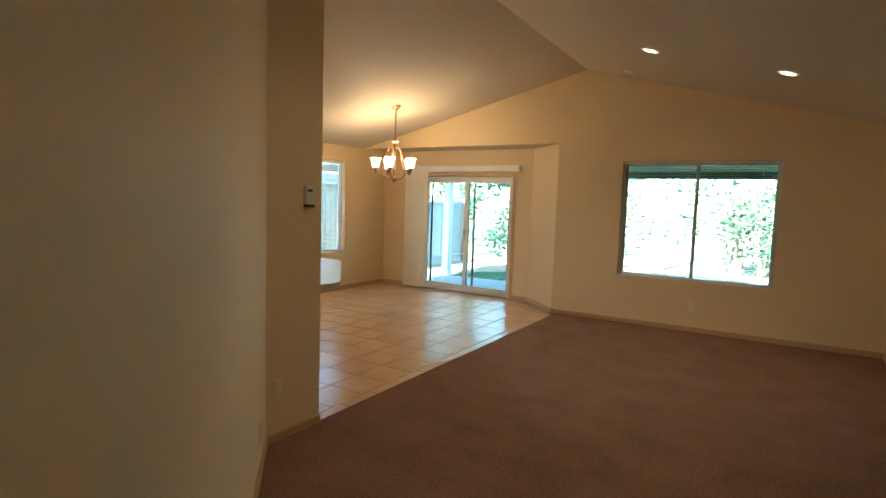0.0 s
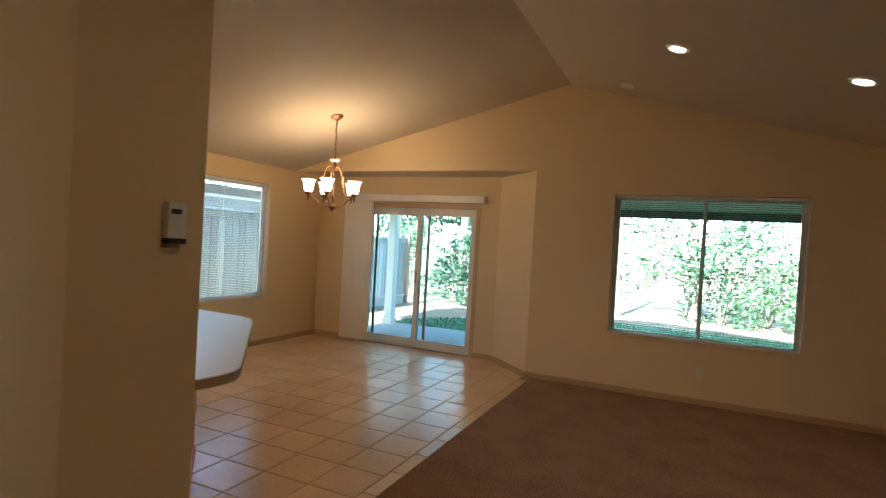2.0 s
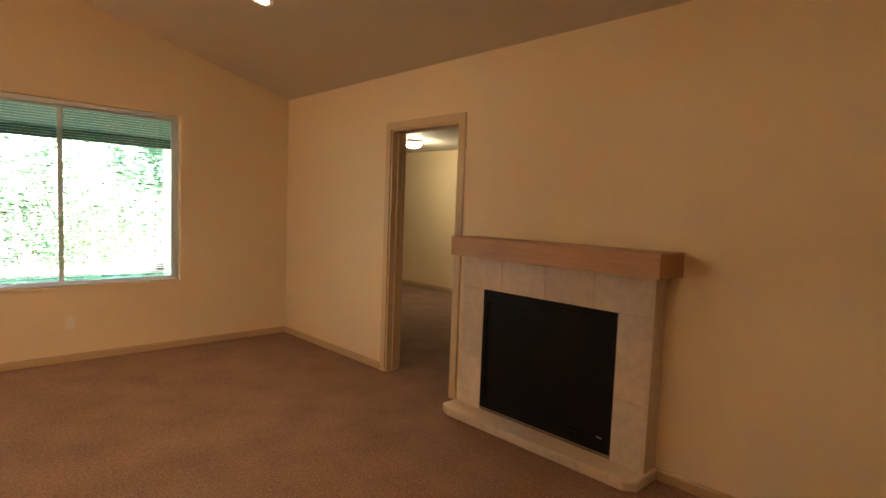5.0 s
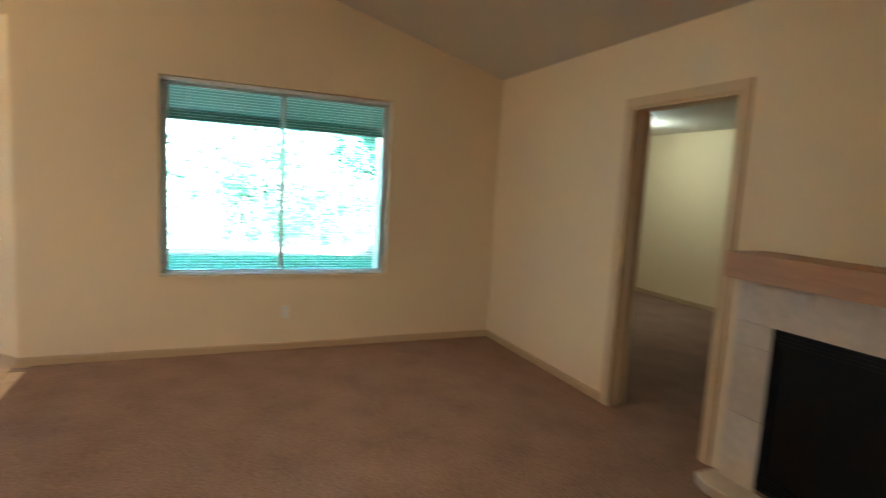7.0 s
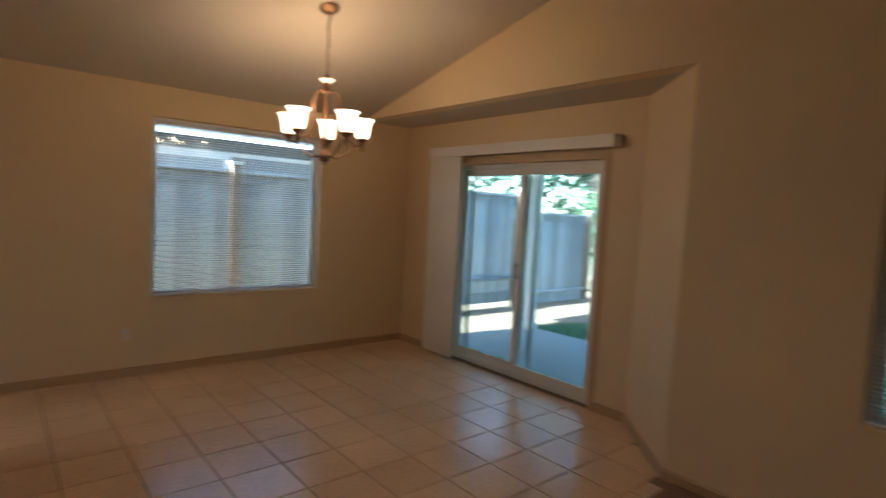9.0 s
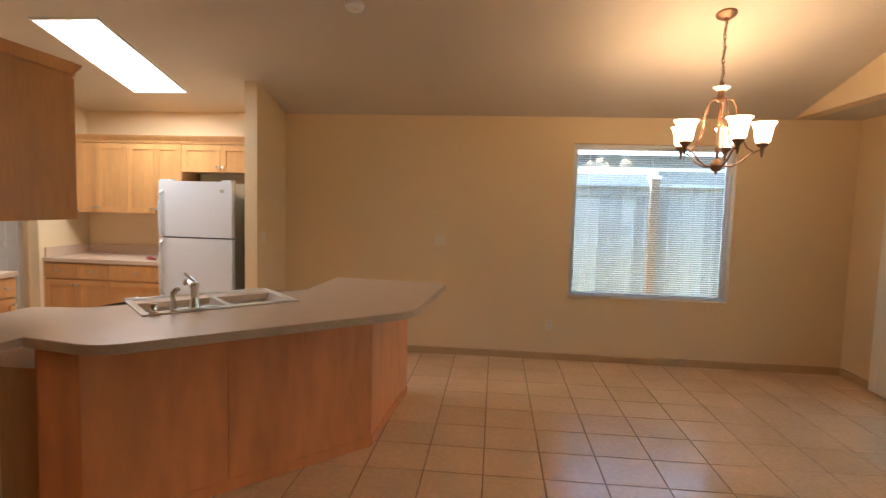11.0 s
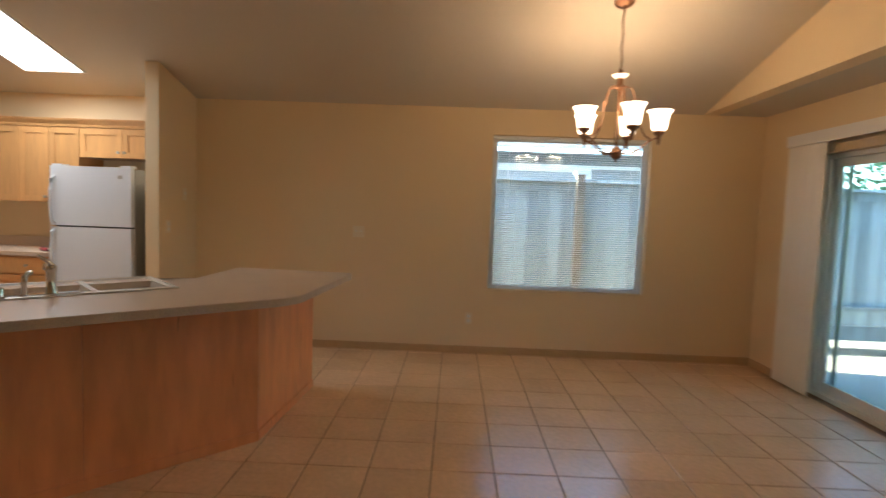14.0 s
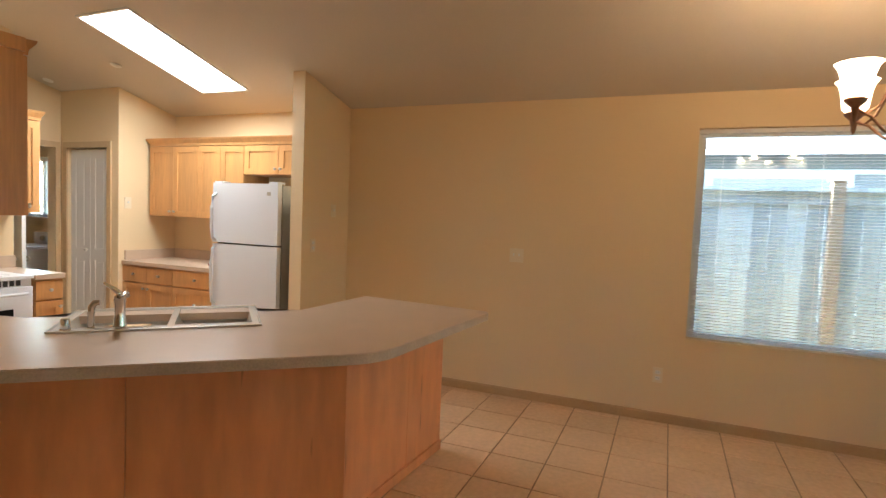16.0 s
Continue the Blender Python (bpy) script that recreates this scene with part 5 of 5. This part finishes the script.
for y in (-5.64, -3.22, -0.80, 1.74, STEP_Y, END_Y):
    o = new("post", post_me)
    o.parent = fence
    o.location = (0.075, y, -DROP if y == END_Y else 0)
    q = new("cap", cap_me)
    q.parent = o
for y0, y1, dz in ((-7.0, STEP_Y - 0.05, 0.0), (STEP_Y + 0.05, END_Y, -DROP)):
    for z0, z1, x0, x1 in ((1.885, 2.00, 0.02, 0.045), (0.30, 0.49, 0.0, 0.035), (0.10, 0.29, 0.0, 0.035), (0.495, 0.545, 0.02, 0.09), (2.005, 2.04, -0.04, 0.09)):
        bm = bmesh.new()
        bx(bm, x0, x1, y0, y1, max(0.005, z0 + dz), z1 + dz)
        part("rail", bm, M_FENCE, fence)

# neighbour's house beyond the fence
nh = thing("neighbour_house", (-11.2, -2.0, GZ), "grey sided neighbouring house with white gutters", "house")
bm = bmesh.new()
bx(bm, -6.0, 0.0, -7.0, 6.0, 0.0, 2.62)
part("wall", bm, M_HOUSE, nh)
for i in range(8):
    bm = bmesh.new()
    bx(bm, 0.0, 0.014, -7.0, 6.0, 1.75 + i * 0.11, 1.75 + i * 0.11 + 0.10)
    part("siding_board", bm, M_HOUSE, nh)
bm = bmesh.new()
bx(bm, 0.0, 0.045, -7.0, 6.0, 2.36, 2.42)
part("frieze_board", bm, M_PAINT, nh, "white frieze board")
bm = bmesh.new()
slab_xz(bm, [(-6.4, 4.6), (0.62, 2.64), (0.62, 2.76), (-6.4, 4.75)], -7.4, 6.4)
part("roof", bm, M_ROOF, nh)
bm = bmesh.new()
slab_xz(bm, [(0.62, 2.62), (0.70, 2.62), (0.74, 2.70), (0.74, 2.75), (0.62, 2.75)], -7.4, 6.4)
part("gutter", bm, M_PAINT, nh, "white painted gutter")
bm = bmesh.new()
bx(bm, 0.0145, 0.05, 0.22, 1.88, 2.30, 2.40)
bx(bm, 0.0145, 0.05, 0.22, 0.32, 1.10, 2.2995)
bx(bm, 0.0145, 0.05, 1.78, 1.88, 1.10, 2.2995)
bx(bm, 0.0145, 0.05, 0.3205, 1.7795, 1.10, 1.20)
nw = part("window_trim", bm, M_PAINT, nh, "white window trim")
bm = bmesh.new()
bx(bm, 0.0145, 0.022, 0.32, 1.78, 1.20, 2.30)
part("pane", bm, M_FRSIDE, nw, "grey window pane")


# ---- trees and shrubs ----
def blob_leaves(verts, faces, rng, c, r, count, size, flat=1.0):
    """Leaves scattered in one clump, thicker towards its outside."""
    for _ in range(count):
        d = Vector((rng.gauss(0, 1), rng.gauss(0, 1), rng.gauss(0, 1)))
        d.normalize()
        p = Vector(c) + Vector((d.x, d.y, d.z * flat)) * r * rng.uniform(0.35, 1.0) ** 0.6
        a = Vector((rng.gauss(0, 1), rng.gauss(0, 1), rng.gauss(0, 0.5))).normalized()
        b = a.cross(Vector((rng.gauss(0, 1), rng.gauss(0, 1), rng.gauss(0, 1)))).normalized()
        s = size * rng.uniform(0.6, 1.4)
        i = len(verts)
        verts += [tuple(p - a * s), tuple(p + b * s * 0.42), tuple(p + a * s), tuple(p - b * s * 0.42)]
        faces.append((i, i + 1, i + 2, i + 3))


def tree(x, y, h, lean, radius, seed, leaf, label, low=0.35, clumps=46, leaves=95, size=0.085):
    rng = random.Random(seed)
    t = thing("tree", (x, y, GZ), label, "tree")
    bm = bmesh.new()
    pts, rad = [], []
    for i in range(9):
        f = i / 8
        pts.append((lean[0] * f * h + 0.10 * math.sin(f * 5 + seed), lean[1] * f * h + 0.10 * math.cos(f * 4 + seed) - 0.10 * math.cos(seed), f * h * 0.92))
        rad.append(max(0.02, 0.035 * h * (1 - f) ** 0.8 * (1.35 if i == 0 else 1)) * 0.6)
    tube(bm, pts, rad, 10)
    heads = []
    for i in range(11):
        f = rng.uniform(low * 0.9, 0.95)
        base = Vector((lean[0] * f * h, lean[1] * f * h, f * h * 0.92))
        a = rng.uniform(0, 6.28)
        reach = radius * (1.05 - 0.6 * f) * rng.uniform(0.6, 1.0)
        tip = base + Vector((math.cos(a) * reach, math.sin(a) * reach, reach * rng.uniform(0.1, 0.6)))
        mid = (base + tip) / 2 + Vector((0, 0, -0.06 * reach))
        tube(bm, [base, mid, tip], [0.010 * h * 0.5, 0.006 * h * 0.5, 0.008], 6)
        heads += [tip, mid]
    part("trunk", bm, M_BARK, t, smooth=True)
    verts, faces = [], []
    for i in range(clumps):
        if i < len(heads):
            c = heads[i]
        else:
            f = rng.uniform(low, 1.0)
            a = rng.uniform(0, 6.28)
            reach = radius * math.sqrt(rng.random()) * (1.1 - 0.75 * f)
            c = Vector((lean[0] * f * h + math.cos(a) * reach, lean[1] * f * h + math.sin(a) * reach, f * h))
        blob_leaves(verts, faces, rng, c, radius * rng.uniform(0.16, 0.32), leaves, size, 0.7)
    me = bpy.data.meshes.new("crown")
    me.from_pydata(verts, [], faces)
    me.materials.append(leaf)
    o = new("crown", me)
    o.parent = t
    return t


def shrub(x, y, h, r, seed, leaf, label):
    rng = random.Random(seed)
    s = thing("shrub", (x, y, GZ), label, "shrub")
    bm = bmesh.new()
    for i in range(7):
        a = rng.uniform(0, 6.28)
        tube(bm, [(0.05 * math.cos(a), 0.05 * math.sin(a), 0), (r * 0.3 * math.cos(a), r * 0.3 * math.sin(a), h * 0.4), (r * 0.6 * math.cos(a), r * 0.6 * math.sin(a), h * 0.75)], [0.02, 0.014, 0.006], 5)
    part("stems", bm, M_BARK, s)
    verts, faces = [], []
    for i in range(16):
        a, f = rng.uniform(0, 6.28), rng.uniform(0.12, 0.95)
        q = r * rng.uniform(0.2, 0.9) * (1.1 - 0.6 * f)
        blob_leaves(verts, faces, rng, (q * math.cos(a), q * math.sin(a), f * h), r * 0.38, 90, 0.065)
    me = bpy.data.meshes.new("foliage")
    me.from_pydata(verts, [], faces)
    me.materials.append(leaf)
    o = new("foliage", me)
    o.parent = s


rng = random.Random(21)
tree(-8.0, 8.2, 7.5, (0.01, 0.0), 2.2, 3, M_LEAF2, "tall tree with a sunlit trunk behind the fence", low=0.45)
tree(-6.1, 9.4, 8.0, (0.0, 0.02), 2.6, 5, M_LEAF, "tall leafy garden tree behind the lawn", low=0.25)
tree(-3.9, 8.6, 6.5, (0.02, 0.0), 2.4, 7, M_LEAF, "leafy garden tree at the back of the lawn", low=0.16, clumps=26, leaves=50)
tree(-2.0, 9.2, 7.0, (0.0, 0.0), 2.6, 8, M_LEAF, "leafy tree at the back of the lawn", low=0.10, clumps=44, leaves=70)
tree(1.1, 7.6, 6.5, (0.16, 0.02), 2.3, 11, M_LEAF2, "leaning tree with a pale sunlit trunk base", low=0.32)
tree(2.6, 8.6, 7.0, (0.10, 0.0), 2.5, 12, M_LEAF, "leafy tree beyond the lawn", low=0.2)
tree(5.2, 8.4, 7.0, (0.0, 0.0), 2.8, 13, M_LEAF2, "broad dark tree beyond the lawn", low=0.15)
tree(-11.5, 10.5, 9.0, (0.0, 0.0), 2.8, 14, M_LEAF2, "tall dark tree beyond the fence", low=0.25)
tree(-14.0, 7.5, 9.5, (0.0, 0.0), 2.8, 15, M_LEAF2, "tall dark tree beyond the fence", low=0.3)
for i, (x, y, h, r) in enumerate(((-7.6, 7.3, 1.9, 0.9), (-6.4, 7.6, 1.5, 0.9), (-5.2, 7.3, 1.4, 0.8), (-1.3, 8.9, 2.6, 1.2),
                                  (-0.3, 9.2, 2.1, 1.1), (0.4, 8.6, 2.2, 1.2), (2.2, 7.5, 1.6, 1.0), (3.6, 7.4, 1.9, 1.1), (-9.6, 7.6, 2.2, 1.1), (-5.8, 10.5, 3.0, 1.5), (-0.2, 10.4, 3.2, 1.6), (4.4, 9.0, 2.6, 1.4))):
    shrub(x, y, h, r, 40 + i, M_LEAF if i % 3 else M_LEAF2, "leafy green garden shrub behind the lawn")
# far woods
verts, faces = [], []
for i in range(150):
    x, y = rng.choice((rng.uniform(-34, -9), rng.uniform(3, 26))), rng.uniform(14, 24)
    z = rng.uniform(0.5, 9.5)
    blob_leaves(verts, faces, rng, (x, y, z), rng.uniform(1.0, 2.0), 130, 0.20)
me = bpy.data.meshes.new("far_woods")
me.from_pydata(verts, [], faces)
me.materials.append(M_LEAF2)
tagged(new("far_woods", me), "dense green woods far behind the garden", "trees", kind="stuff")

# ---- floor tiles ----
tile_floor = tagged(new("floor"), "beige ceramic floor tiles with brown grout in the dining room", kind="structure")
PITCH, GAP, TX, TY = 0.345, 0.0065, -3.835, -1.761
cache = {}


def lay_tile(x0, x1, y0, y1):
    w, d = round(x1 - x0 - GAP, 4), round(y1 - y0 - GAP, 4)
    if w < 0.02 or d < 0.02:
        return
    if (w, d) not in cache:
        bm = bmesh.new()
        e = 0.003
        lo = [bm.verts.new((sx * w / 2, sy * d / 2, -0.0065)) for sx, sy in ((-1, -1), (1, -1), (1, 1), (-1, 1))]
        md = [bm.verts.new((sx * w / 2, sy * d / 2, -0.0015)) for sx, sy in ((-1, -1), (1, -1), (1, 1), (-1, 1))]
        hi = [bm.verts.new((sx * (w / 2 - e), sy * (d / 2 - e), 0.0)) for sx, sy in ((-1, -1), (1, -1), (1, 1), (-1, 1))]
        for a, b in ((lo, md), (md, hi)):
            for i in range(4):
                bm.faces.new((a[i], a[(i + 1) % 4], b[(i + 1) % 4], b[i]))
        bm.faces.new(hi)
        cache[w, d] = mesh_of("tile", bm, M_TILE)
    o = new("tile", cache[w, d])
    o.parent = tile_floor
    o.location = ((x0 + x1) / 2, (y0 + y1) / 2, 0)


xs = [TX - PITCH * i for i in range(12)]
xs = [x for x in xs if x > XL] + [XL]
ys = [TY + PITCH * j for j in range(-9, 8)]
for xa, xb in zip(xs, xs[1:]):
    for ya, yb in zip(ys, ys[1:]):
        if yb > YREC:
            yb = YREC
        if yb - ya < 0.03 or (ya > 0.25 and xa > -4.1):
            continue
        lay_tile(xb, xa, ya, yb)
y = -4.78
while y < -0.12:
    lay_tile(TX, -3.724, y, min(y + PITCH, -0.10))
    y += PITCH
bm = bmesh.new()
for i in range(12):
    for j in range(18):
        x0, y0 = TX - PITCH * (i + 1), TY + PITCH * (-10 - j)
        if x0 < XL:
            continue
        bx(bm, x0 + GAP / 2, x0 + PITCH - GAP / 2, y0 + GAP / 2, y0 + PITCH - GAP / 2, -0.0065, 0.0)
o = part("tile_field", bm, M_TILE, tile_floor, kind="stuff")
